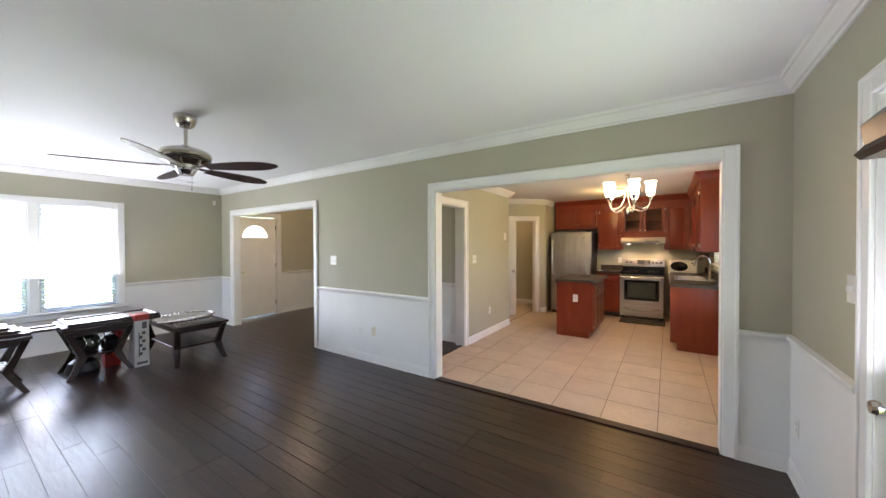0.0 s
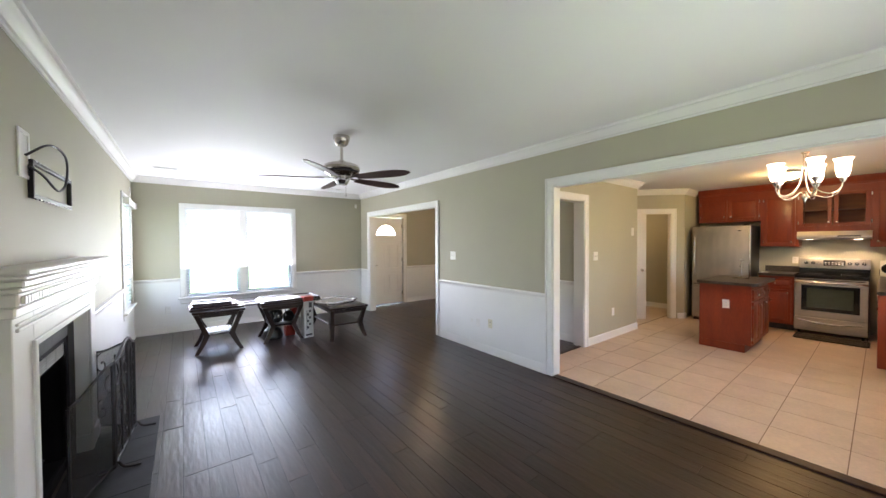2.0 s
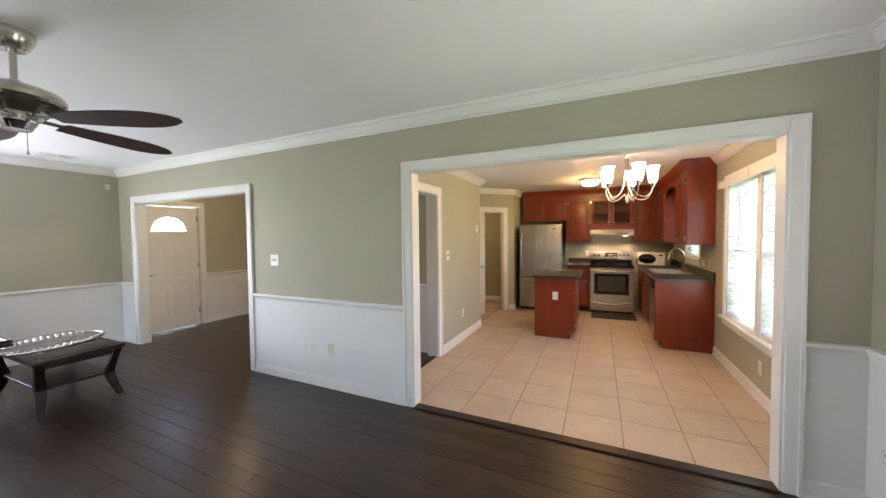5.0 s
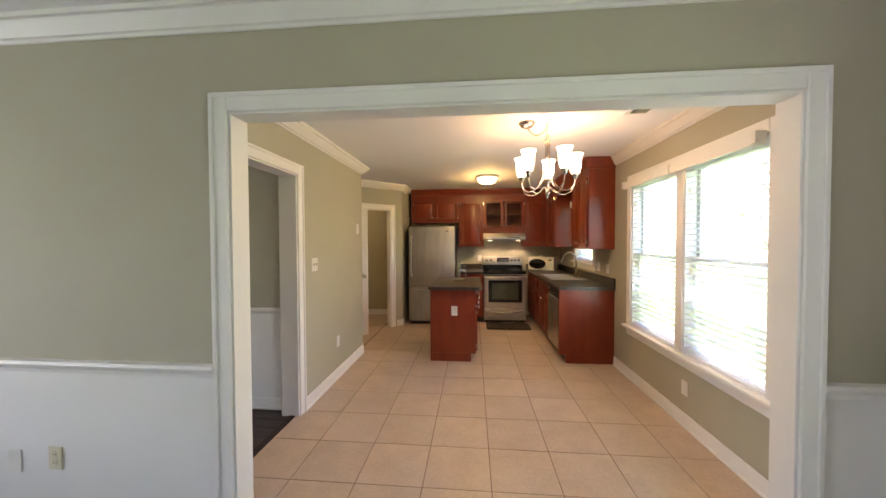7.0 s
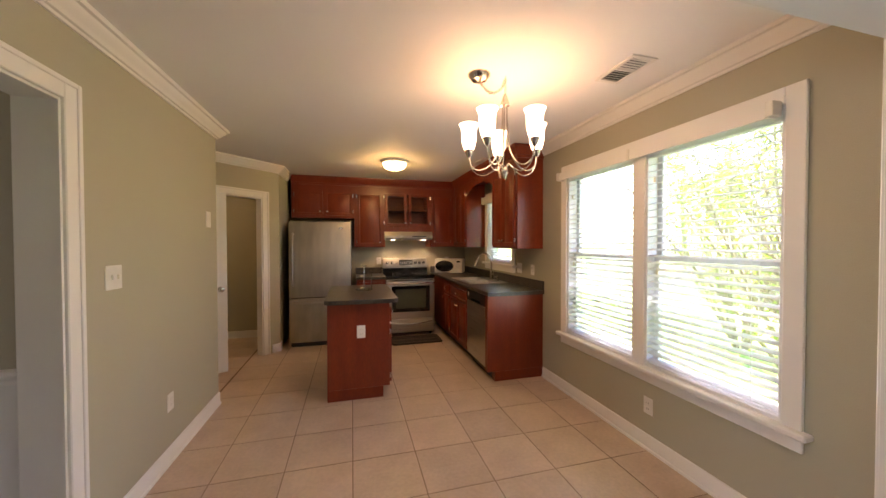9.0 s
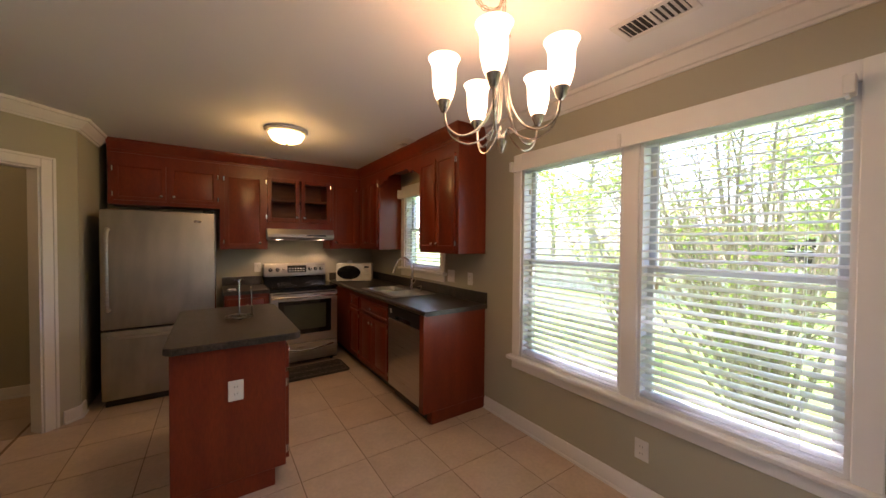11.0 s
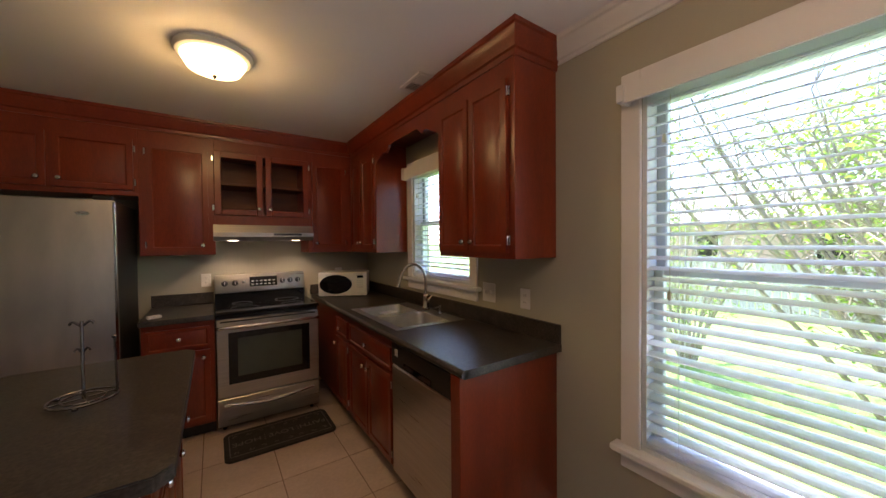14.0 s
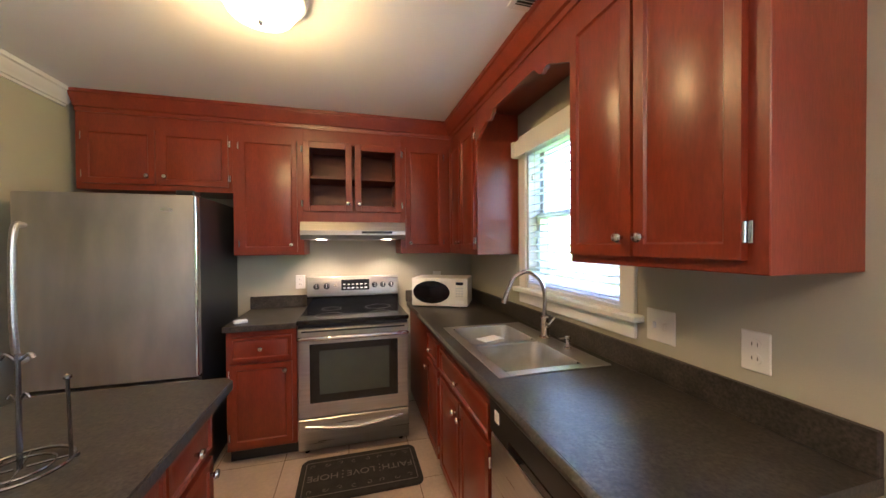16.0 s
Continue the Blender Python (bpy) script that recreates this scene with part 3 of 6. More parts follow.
def panel_door(name, label, m, w, h, mtl=None, fan=False, knob=None, hinge_u=None):
    d = thing(name, label, kind="structure", at=m.translation, rz=math.degrees(m.to_euler().z))
    bm = B((0, 0, 0.008, w, 0.04, h), bevel=0.003)
    if not fan:
        part("leaf", bm, WHITE, d)
    else:
        bm.free()
        pts = [(w * 0.19, 1.62)] + [(w / 2 + 0.31 * w * -math.cos(a * math.pi / 16), 1.62 + 0.26 * math.sin(a * math.pi / 16)) for a in range(1, 16)] + [(w * 0.81, 1.62)]
        b2 = bmesh.new()
        for y in (0.0, 0.04):
            outer = [b2.verts.new((x, y, z)) for x, z in ((0, 0.008), (w, 0.008), (w, 1.62))]
            inner = [b2.verts.new((x, y, z)) for x, z in pts]
            o2 = [b2.verts.new((x, y, z)) for x, z in ((0, 1.62), (0, h), (w, h))]
            b2.faces.new((outer[0], outer[1], outer[2], inner[-1], inner[0], o2[0]))
            half = len(inner) // 2
            b2.faces.new((o2[0], *inner[:half + 1], o2[1]))
            b2.faces.new((outer[2], o2[2], o2[1], *inner[half:]))
        part("leaf", b2, WHITE, d, smooth=0)
        rim = tube([(x, -0.004, z) for x, z in pts], 0.013, 8, closed=True)
        part("fanlight_rim", rim, WHITE, d)
        g = bmesh.new()
        g.faces.new([g.verts.new((x, 0.02, z)) for x, z in pts])
        part("fanlight", g, FANLIGHT, d).visible_shadow = False
    for a, b in ((0.13, 0.45), (0.55, 0.87)):
        for q0, q1 in ((0.25, 0.72), (0.84, 1.42)) if fan else ((0.22, 0.80), (0.98, 1.86)):
            x0, x1 = a * w, b * w
            part("raised_panel", join(B((x0, -0.006, q0, x1, 0.0, q0 + 0.018), (x0, -0.006, q1 - 0.018, x1, 0.0, q1), (x0, -0.006, q0 + 0.018, x0 + 0.018, 0, q1 - 0.018), (x1 - 0.018, -0.006, q0 + 0.018, x1, 0, q1 - 0.018), bevel=0.003),
                                      B((x0 + 0.035, -0.005, q0 + 0.035, x1 - 0.035, 0.0, q1 - 0.035), bevel=0.004)), WHITE, d)
    if knob:
        ku, kz = knob
        if fan:
            part("lever_handle", join(lathe([(0.0, -0.012), (0.026, -0.012), (0.026, 0.0), (0.0, 0.0)], 16, pose(ku, 0, kz, 90)), tube([(ku, -0.01, kz), (ku, -0.05, kz), (ku + 0.1, -0.055, kz)], 0.008)), NICKEL, d, "dark nickel lever handle")
            part("deadbolt", lathe([(0.0, 0), (0.026, 0.0), (0.024, 0.02), (0.0, 0.022)], 16, pose(ku, 0, kz + 0.14, 90)), NICKEL, d)
        else:
            part("knob", lathe([(0.03, 0), (0.03, 0.006), (0.011, 0.01), (0.010, 0.03), (0.024, 0.038), (0.028, 0.052), (0.022, 0.066), (0.0, 0.07)], 20, pose(ku, 0, kz, 90)), NICKEL, d, "satin nickel knob")
    if hinge_u is not None:
        for z in (0.25, 1.05, 1.85):
            part("hinge", B((hinge_u - 0.012, -0.01, z - 0.045, hinge_u + 0.012, 0.0, z + 0.045), bevel=0.002), NICKEL, d)
    return d


panel_door("door_1", "closed white panelled front door with a half-round fanlight", pose(WX - 0.035, 0.215, 0, 0, 0, 90), 0.86, 2.04, fan=True, knob=(0.08, 0.93), hinge_u=0.855)
panel_door("door_2", "white panelled closet door standing ajar", pose(-0.95, 3.37, 0, 0, 0, 27), 0.60, 1.97, knob=(0.54, 0.92))
dv = thing("door_valance", "dark stained wooden valance across the side door", "wooden valance", (EX, -1.53, 1.76))
part("board", run([(0, -0.32), (0, 0.32)], [(0.02, 0), (0.10, 0.0), (0.115, 0.02), (0.09, 0.05), (0.10, 0.12), (0.05, 0.17), (0.02, 0.17)]), ESPRESSO, dv)
# the tall pane is added, unseen, as an opening for the ceiling's extra daylight
g3 = thing("door_3", "white side door with a satin knob and an added, unseen glass light", kind="structure", at=(EX + 0.03, -1.045, 0), rz=-90)
part("leaf", B((0, 0, 0.008, 0.12, 0.04, 2.02), (0.67, 0, 0.008, 0.79, 0.04, 2.02), (0.12, 0, 0.008, 0.67, 0.04, 0.3), (0.12, 0, 1.88, 0.67, 0.04, 2.02), bevel=0.003), WHITE, g3)
part("pane", B((0.12, 0.018, 0.3, 0.67, 0.022, 1.88)), GLASS, g3).visible_shadow = False
part("knob", lathe([(0.03, 0), (0.03, 0.006), (0.011, 0.01), (0.010, 0.03), (0.024, 0.038), (0.028, 0.052), (0.022, 0.066), (0.0, 0.07)], 20, pose(0.06, 0, 0.86, 90)), NICKEL, g3, "satin nickel knob")

# ---- switches, outlets, vents ----


def plate(kind_, m, w=0.075, h=0.115, mtl=None, label="", gangs=1):
    names = {"switch": ("light_switch", "light switch"), "outlet": ("wall_outlet", "wall outlet"), "blank": ("wall_plate", "wall plate")}
    t = thing(names[kind_][0], label, names[kind_][1], m.translation, math.degrees(m.to_euler().z))
    part("cover_plate", B((-w / 2, -0.006, -h / 2, w / 2, 0, h / 2), bevel=0.003), mtl or PLASTIC, t)
    for g in range(gangs):
        u = (g - (gangs - 1) / 2) * 0.046
        if kind_ == "switch":
            part("toggle", B((u - 0.005, -0.018, -0.01, u + 0.005, -0.005, 0.014), bevel=0.002), mtl or PLASTIC, t)
        elif kind_ == "outlet":
            for z in (-0.02, 0.02):
                part("socket", lathe([(0.0, -0.008), (0.016, -0.008), (0.017, -0.005), (0, -0.005)], 16, pose(u, 0, z, 90) @ Matrix.Scale(-1, 4, (0, 0, 1))), mtl or PLASTIC, t)
                part("slots", B((u - 0.008, -0.0085, z - 0.004, u - 0.006, -0.0078, z + 0.006), (u + 0.006, -0.0085, z - 0.004, u + 0.008, -0.0078, z + 0.006)), BLACK, t)
    return t


def on(wallm, u, z):
    return wallm @ pose(u, 0, z)


MN = pose(0, NY, 0)
MD = pose(0, 0, 0)
ML = pose(-0.24, 0, 0, 0, 0, 90)
plate("switch", on(MD, -1.607, 1.26), 0.12, 0.12, label="white double light switch on the sage wall", gangs=2)
plate("outlet", on(MD @ pose(0, -T, 0), -0.843, 0.395), mtl=CREAM, label="cream outlet on the white wainscot")
plate("blank", on(MD @ pose(0, -T, 0), -1.07, 0.37), label="white cable plate on the wainscot")
plate("blank", on(MD @ pose(0, -T, 0), -1.19, 0.38), 0.05, 0.05, label="small round cable plate on the wainscot")
plate("outlet", on(MW @ pose(0, -T, 0), -3.36, 0.38), label="white outlet on the wainscot")
plate("outlet", on(MW @ pose(0, -T, 0), -0.50, 0.33), label="white outlet on the wainscot")
plate("switch", on(ME, 0.86, 1.27), 0.12, 0.12, label="white double light switch beside the side door", gangs=2)
plate("outlet", on(ME @ pose(0, -T, 0), 0.15, 0.36), label="white outlet on the wainscot")
plate("switch", on(ML, 1.50, 1.247), 0.12, 0.12, label="white double light switch in the kitchen", gangs=2)
plate("outlet", on(ML, 2.02, 0.387), label="white outlet low on the kitchen wall")
plate("blank", on(ML, 2.66, 1.613), 0.09, 0.13, label="white thermostat box on the kitchen wall")
plate("outlet", on(ME, -1.303, 0.30), label="white outlet under the dining window")
plate("outlet", on(ME, -2.84, 1.114), label="white outlet above the counter")
plate("switch", on(ME, -3.145, 1.116), 0.12, 0.12, label="white double switch above the counter", gangs=2)
plate("outlet", on(MN, 1.34, 1.12), label="white outlet behind the range")
plate("outlet", on(MN, 2.52, 1.12), label="white outlet above the counter corner")
plate("blank", on(pose(WX, 0, 0, 0, 0, 90), -0.12, 2.26), 0.05, 0.08, label="small white alarm sensor high on the wall")
plate("blank", on(MS, 4.70, 2.25), 0.08, 0.13, label="white alarm box in the corner")


def vent(cx, cy, w, h, rz, label):
    v = thing("ceiling_vent", label, "ceiling vent", (cx, cy, TOP if cy > 0 else LTOP), rz)
    part("frame", B((-w / 2, -h / 2, -0.008, w / 2, -h / 2 + 0.025, 0), (-w / 2, h / 2 - 0.025, -0.008, w / 2, h / 2, 0), (-w / 2, -h / 2 + 0.025, -0.008, -w / 2 + 0.025, h / 2 - 0.025, 0),
                    (w / 2 - 0.025, -h / 2 + 0.025, -0.008, w / 2, h / 2 - 0.025, 0), (-0.008, -h / 2 + 0.025, -0.008, 0.008, h / 2 - 0.025, 0), bevel=0.002), WHITE, v)
    part("backing", B((-w / 2 + 0.025, -h / 2 + 0.025, -0.003, w / 2 - 0.025, h / 2 - 0.025, 0)), BLACK, v)
    n = 11
    for i in range(n):
        x = -w / 2 + 0.035 + i * (w - 0.07) / (n - 1)
        if abs(x) > 0.012:
            part("slat", B((-0.0012, -h / 2 + 0.026, -0.007, 0.0012, h / 2 - 0.026, 0.006)), WHITE, v, m=pose(x, 0, -0.004, 0, 50 if x > 0 else -50))


vent(2.45, 1.10, 0.30, 0.17, 90, "white ceiling air vent with open louvres")
vent(2.46, 3.34, 0.25, 0.13, 90, "white ceiling air vent above the counter")
vent(-3.86, -3.33, 0.30, 0.15, 90, "white ceiling air vent near the side window")
vent(-4.35, -0.75, 0.30, 0.15, 90, "white ceiling air vent near the foyer")

# ---- ceiling lights ----


def ceiling_fan():
    f = thing("ceiling_fan", "brushed nickel ceiling fan with five dark walnut blades at rest", "ceiling fan", (-1.05, -1.885, LTOP))
    part("canopy", lathe([(0.0, 0), (0.08, 0), (0.081, -0.012), (0.077, -0.04), (0.06, -0.08), (0.045, -0.092), (0.0, -0.095)], 36), NICKEL, f)
    part("downrod", lathe([(0.013, -0.09), (0.013, -0.235), (0.03, -0.24), (0.038, -0.275)], 16), NICKEL, f)
    part("motor_housing", lathe([(0.0, -0.262), (0.05, -0.264), (0.12, -0.272), (0.162, -0.29), (0.178, -0.315), (0.176, -0.335), (0.165, -0.35), (0.168, -0.362), (0.12, -0.385), (0.105, -0.40), (0.0, -0.402)], 44), NICKEL, f)
    part("switch_cup", lathe([(0.0, -0.40), (0.092, -0.402), (0.09, -0.42), (0.07, -0.425), (0.072, -0.44), (0.058, -0.462), (0.05, -0.478), (0.0, -0.482)], 36), CHROME, f)
    # black ring modelled as the shadow in the housing's groove
    part("dark_band", lathe([(0.165, -0.347), (0.1695, -0.349), (0.171, -0.356), (0.1695, -0.363), (0.165, -0.364)], 44, cap=False), BLACK, f, "dark shadow band round the motor")
    part("pull_chain", join(tube([(0.05, 0.02, -0.46), (0.052, 0.02, -0.58)], 0.0018, 5), lathe([(0, 0), (0.006, 0.004), (0.003, 0.02)], 8, pose(0.052, 0.02, -0.60))), NICKEL, f)
    for k in range(5):
        bm = bmesh.new()
        outline = []
        for i in range(13):
            t = i / 12
            outline.append((0.17 + 0.59 * t, (0.045 + 0.03 * math.sin(t * math.pi * 0.75)) * math.sqrt(max(0.06, 1 - max(0, (t - 0.6) / 0.4) ** 2.6))))
        pts = outline + [(x, -y) for x, y in outline[::-1]]
        top = [bm.verts.new((x, y, 0.003)) for x, y in pts]
        bot = [bm.verts.new((x, y, -0.003)) for x, y in pts]
        bm.faces.new(top)
        bm.faces.new(bot[::-1])
        for i in range(len(pts)):
            bm.faces.new((top[i], top[(i + 1) % len(pts)], bot[(i + 1) % len(pts)], bot[i]))
        bl = part("blade", bm, BLADE, f, "dark walnut blade", m=pose(0, 0, -0.415, 0, 0, 30.2 + 72 * k) @ pose(0, 0, 0, -12))
        part("bracket", join(B((0.09, -0.018, 0.003, 0.24, 0.018, 0.010), bevel=0.003), B((0.2, -0.035, 0.004, 0.25, 0.035, 0.009), bevel=0.003)), NICKEL, bl)


ceiling_fan()


def chandelier():
    cx, cy = CHAND
    c = thing("chandelier", "brushed nickel five-light chandelier with lit frosted glass shades", "chandelier", (cx, cy, 0))
    part("canopy", lathe([(0, TOP), (0.068, TOP), (0.066, TOP - 0.01), (0.045, TOP - 0.035), (0.012, TOP - 0.045), (0, TOP - 0.047)], 28, pose(1.65 - cx, 1.37 - cy, 0)), NICKEL, c)
    links = []
    path = [Vector((1.65 - cx, 1.37 - cy, TOP - 0.045)), Vector((-0.10, -0.01, 2.315)), Vector((-0.03, -0.01, 2.345)), Vector((-0.005, -0.01, 2.405))]
    pts = arc(path, 6)
    for i in range(0, len(pts) - 1, 1):
        p, d = pts[i], (pts[i + 1] - pts[i]).normalized()
        side = d.orthogonal().normalized() if i % 2 else d.cross(d.orthogonal()).normalized()
        links.append(tube([p + d * 0.017 * math.cos(a) + side * 0.008 * math.sin(a) for a in [k * math.pi / 4 for k in range(8)]], 0.0018, 5, closed=True))
    for z in (2.392, 2.37, 2.348, 2.328):
        s = Vector((1, 0, 0)) if int(z * 1000) % 2 else Vector((0, 1, 0))
        links.append(tube([Vector((-0.002, -0.01, z)) + Vector((0, 0, 0.018 * math.cos(a))) + s * 0.009 * math.sin(a) for a in [k * math.pi / 4 for k in range(8)]], 0.0018, 5, closed=True))
    part("chain", join(*links), NICKEL, c)
    part("hook", tube([(0, -0.01, TOP), (0, -0.01, TOP - 0.015), (0.006, -0.01, TOP - 0.025), (0, -0.01, TOP - 0.035)], 0.003, 6), NICKEL, c)
    part("crown_cap", lathe([(0.004, 2.325), (0.012, 2.315), (0.02, 2.285), (0.028, 2.262), (0.03, 2.25), (0.0, 2.25)], 20), NICKEL, c)
    part("finial", lathe([(0, 1.80), (0.006, 1.805), (0.010, 1.82), (0.02, 1.845), (0.018, 1.865), (0.008, 1.88), (0, 1.882)], 18), NICKEL, c)
    for (sx, sy) in SHADES:
        a = math.atan2(sy - cy, sx - cx)
        at = lambda r, z: (r * math.cos(a), r * math.sin(a), z)
        arm = part("arm", tube(arc([at(0.014, 2.26), at(0.018, 2.12), at(0.035, 1.99), at(0.085, 1.90), at(0.155, 1.868), at(0.21, 1.90), at(0.225, 1.965)], 6), 0.0048, 8), NICKEL, c)
        part("scroll", tube(arc([at(0.008, 1.865), at(0.03, 1.895), at(0.07, 1.86), at(0.13, 1.835), at(0.19, 1.86), at(0.222, 1.92)], 6), 0.0035, 7), NICKEL, arm)
        part("cup", lathe([(0.006, 1.955), (0.012, 1.958), (0.024, 1.985), (0.03, 2.01), (0.0, 2.012)], 18, pose(sx - cx, sy - cy, 0)), NICKEL, arm)
        sh = part("shade", lathe([(0.028, 2.0), (0.036, 2.02), (0.045, 2.06), (0.046, 2.10), (0.047, 2.125), (0.054, 2.148), (0.062, 2.16), (0.058, 2.16), (0.05, 2.148), (0.043, 2.125), (0.042, 2.06), (0.032, 2.02)], 26, pose(sx - cx, sy - cy, 0), cap=False), SHADE, arm, "lit frosted glass bell shade")
        sh.visible_shadow = False


chandelier()


def dome_light(name, label, x, y, r=0.165):
    d = thing(name, label, "ceiling light", (x, y, TOP))
    part("rim", lathe([(0, 0), (r, 0), (r + 0.004, -0.012), (r - 0.008, -0.03), (r - 0.03, -0.036), (0, -0.034)], 40), WHITE, d)
    g = part("glass_dome", lathe([(r - 0.028, -0.032), (r - 0.03, -0.05), (r * 0.68, -0.09), (r * 0.36, -0.112), (0.0, -0.118)], 40, cap=False), DOME, d)
    g.visible_shadow = False
    part("finial", lathe([(0, -0.116), (0.012, -0.118), (0.010, -0.127), (0.004, -0.135), (0, -0.137)], 14), NICKEL, d)


dome_light("flush_light", "lit flush dome ceiling light with a white rim", 1.42, 3.63, 0.172)
dome_light("flush_light", "lit flush dome ceiling light in the foyer", -3.4, 0.95, 0.15)
# out-of-view fixture made up to carry the added closet lamp
dome_light("flush_light", "unseen dome light added to brighten the closet room", -1.30, 4.35, 0.13)

# ---- kitchen cabinets ----


def door_panel(u0, u1, z0, z1, t=0.02, arch=False):
    """A cabinet door with a recessed field, its back at y = 0 and its face at y = -t."""
    bm = B((u0, -t, z0, u1, 0, z1), bevel=0.0)
    bm.faces.ensure_lookup_table()
    front = min(bm.faces, key=lambda f: f.calc_center_median().y)
    edge = 0.055 if min(u1 - u0, z1 - z0) > 0.2 else 0.028
    bmesh.ops.inset_region(bm, faces=[front], thickness=0.006, depth=0.003)
    bmesh.ops.inset_region(bm, faces=[front], thickness=edge - 0.006, depth=0)
    bmesh.ops.inset_region(bm, faces=[front], thickness=0.008, depth=-0.007)
    bmesh.ops.inset_region(bm, faces=[front], thickness=0.006, depth=0.0)
    bmesh.ops.inset_region(bm, faces=[front], thickness=0.012, depth=0.004)
    return bm


KNOB = [(0.006, 0), (0.006, 0.01), (0.012, 0.014), (0.016, 0.02), (0.013, 0.027), (0.0, 0.030)]


def knob_at(parent, u, z, y=-0.023):
    part("knob", lathe(KNOB, 14, pose(u, y, z, 90)), NICKEL, parent, "satin nickel knob")


def hinges(parent, u, z0, z1, side):
    for z in (z0 + 0.06, z1 - 0.06):
        x = u + side * 0.008
        part("hinge", join(B((x - 0.006, -0.008, z - 0.024, x + 0.006, 0.0, z + 0.024), bevel=0.001), lathe([(0.004, -0.022), (0.004, 0.022)], 8, pose(u + side * 0.002, -0.014, z))), CHROME, parent)


def cab_door(cab, u0, u1, z0, z1, knob=None, hinge=0, name="door", glass=False):
    if glass:
        w = 0.05
        d = part(name, B((u0, -0.02, z0, u0 + w, 0, z1), (u1 - w, -0.02, z0, u1, 0, z1), (u0 + w, -0.02, z0, u1 - w, 0, z0 + w), (u0 + w, -0.02, z1 - w, u1 - w, 0, z1), bevel=0.004), CHERRY, cab, "cherry door with an open pane")
    else:
        d = part(name, door_panel(u0, u1, z0, z1), CHERRY, cab)
    if knob:
        knob_at(d, *knob)
    if hinge:
        hinges(d, u0 if hinge < 0 else u1, z0, z1, hinge)
    return d


def cabinet(label, m, w, depth, z0, z1, hollow=None, toe=False, name="wall_cabinet", category="kitchen cabinet"):
    c = thing(name, label, category, m.translation, math.degrees(m.to_euler().z), group="kitchen cabinets")
    if hollow:
        a, b, h0, h1 = hollow
        part("body", slab([0, a, b, w], [z0, h0, h1, z1], [(a, b, h0, h1)], 0, depth, lambda u, v, w: (u, w, v)), CHERRY, c, smooth=0)
        part("inside", B((a, depth - 0.02, h0, b, depth, h1)), CHERRY_IN, c)
        part("shelf", B((a, 0.03, (h0 + h1) / 2 - 0.01, b, depth - 0.02, (h0 + h1) / 2 + 0.01), bevel=0.002), CHERRY_IN, c)
    elif toe:
        part("body", B((0, 0, 0.10, w, depth, z1), bevel=0.002), CHERRY, c, smooth=0)
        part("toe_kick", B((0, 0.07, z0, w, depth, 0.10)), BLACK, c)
    else:
        part("body", B((0, 0, z0, w, depth, z1), bevel=0.002), CHERRY, c, smooth=0)
    return c


UF, RF = 4.87, 2.56
UP = 2.30
c = cabinet("cherry wall cabinet with two doors above the refrigerator", pose(0.05, UF, 0), 0.895, 0.33, 1.80, UP)
cab_door(c, 0.04, 0.435, 1.84, 2.205, (0.40, 1.895), -1)
cab_door(c, 0.465, 0.87, 1.84, 2.205, (0.50, 1.895), 1)
c = cabinet("tall cherry wall cabinet with one door beside the refrigerator", pose(0.945, UF, 0), 0.47, 0.33, 1.355, UP)
cab_door(c, 0.045, 0.425, 1.38, 2.20, (0.385, 1.43), -1)
c = cabinet("cherry wall cabinet with two open-pane doors above the range hood", pose(1.415, UF, 0), 0.725, 0.33, 1.60, UP, hollow=(0.03, 0.695, 1.70, 2.19))
cab_door(c, -0.005, 0.352, 1.68, 2.205, (0.32, 1.74), -1, glass=True)
cab_door(c, 0.37, 0.73, 1.68, 2.205, (0.405, 1.74), 1, glass=True)
c = cabinet("cherry wall cabinet with one door beside the range hood", pose(2.14, UF, 0), 0.42, 0.33, 1.355, UP)
cab_door(c, 0.04, 0.35, 1.39, 2.205, (0.075, 1.44), 1)
MR = pose(RF, 0, 0, 0, 0, -90)
c = cabinet("cherry corner wall cabinet with two doors beside the sink window", pose(RF, 4.868, 0, 0, 0, -90), 0.62, 0.298, 1.355, UP)
cab_door(c, 0.035, 0.30, 1.39, 2.205, (0.27, 1.44), -1)
cab_door(c, 0.315, 0.59, 1.39, 2.205, (0.345, 1.44), 1)
c = cabinet("cherry wall cabinet with two doors at the end of the counter", pose(RF, 3.26, 0, 0, 0, -90), 0.63, 0.298, 1.355, UP)
cab_door(c, 0.02, 0.298, 1.385, 2.205, (0.27, 1.44), 0)
cab_door(c, 0.31, 0.59, 1.385, 2.205, (0.345, 1.44), 1)


def scallop():
    t = thing("window_valance", "scalloped cherry wood valance spanning the sink window", "wood valance", (RF, 4.247, 0), -90)
    bm = bmesh.new()
    L, n = 0.986, 48
    low = []
    for i in range(n + 1):
        x = L * i / n
        s = abs(x / L - 0.5) * 2
        z = 2.215 if s < 0.45 else (2.215 - 0.055 * (s - 0.45) / 0.12 if s < 0.57 else (2.16 + 0.02 * math.sin((s - 0.57) / 0.2 * math.pi) if s < 0.77 else 2.16 - 0.05 * (s - 0.77) / 0.23))
        low.append((x, z))
    for y in (0.0, 0.02):
        for (xa, za), (xb, zb) in zip(low, low[1:]):
            bm.faces.new([bm.verts.new(p) for p in ((xa, y, za), (xb, y, zb), (xb, y, UP), (xa, y, UP))])
    for (xa, za), (xb, zb) in zip(low, low[1:]):
        bm.faces.new([bm.verts.new(p) for p in ((xa, 0, za), (xb, 0, zb), (xb, 0.02, zb), (xa, 0.02, za))])
    bmesh.ops.remove_doubles(bm, verts=bm.verts, dist=0.0001)
    part("board", bm, CHERRY, t, smooth=0)


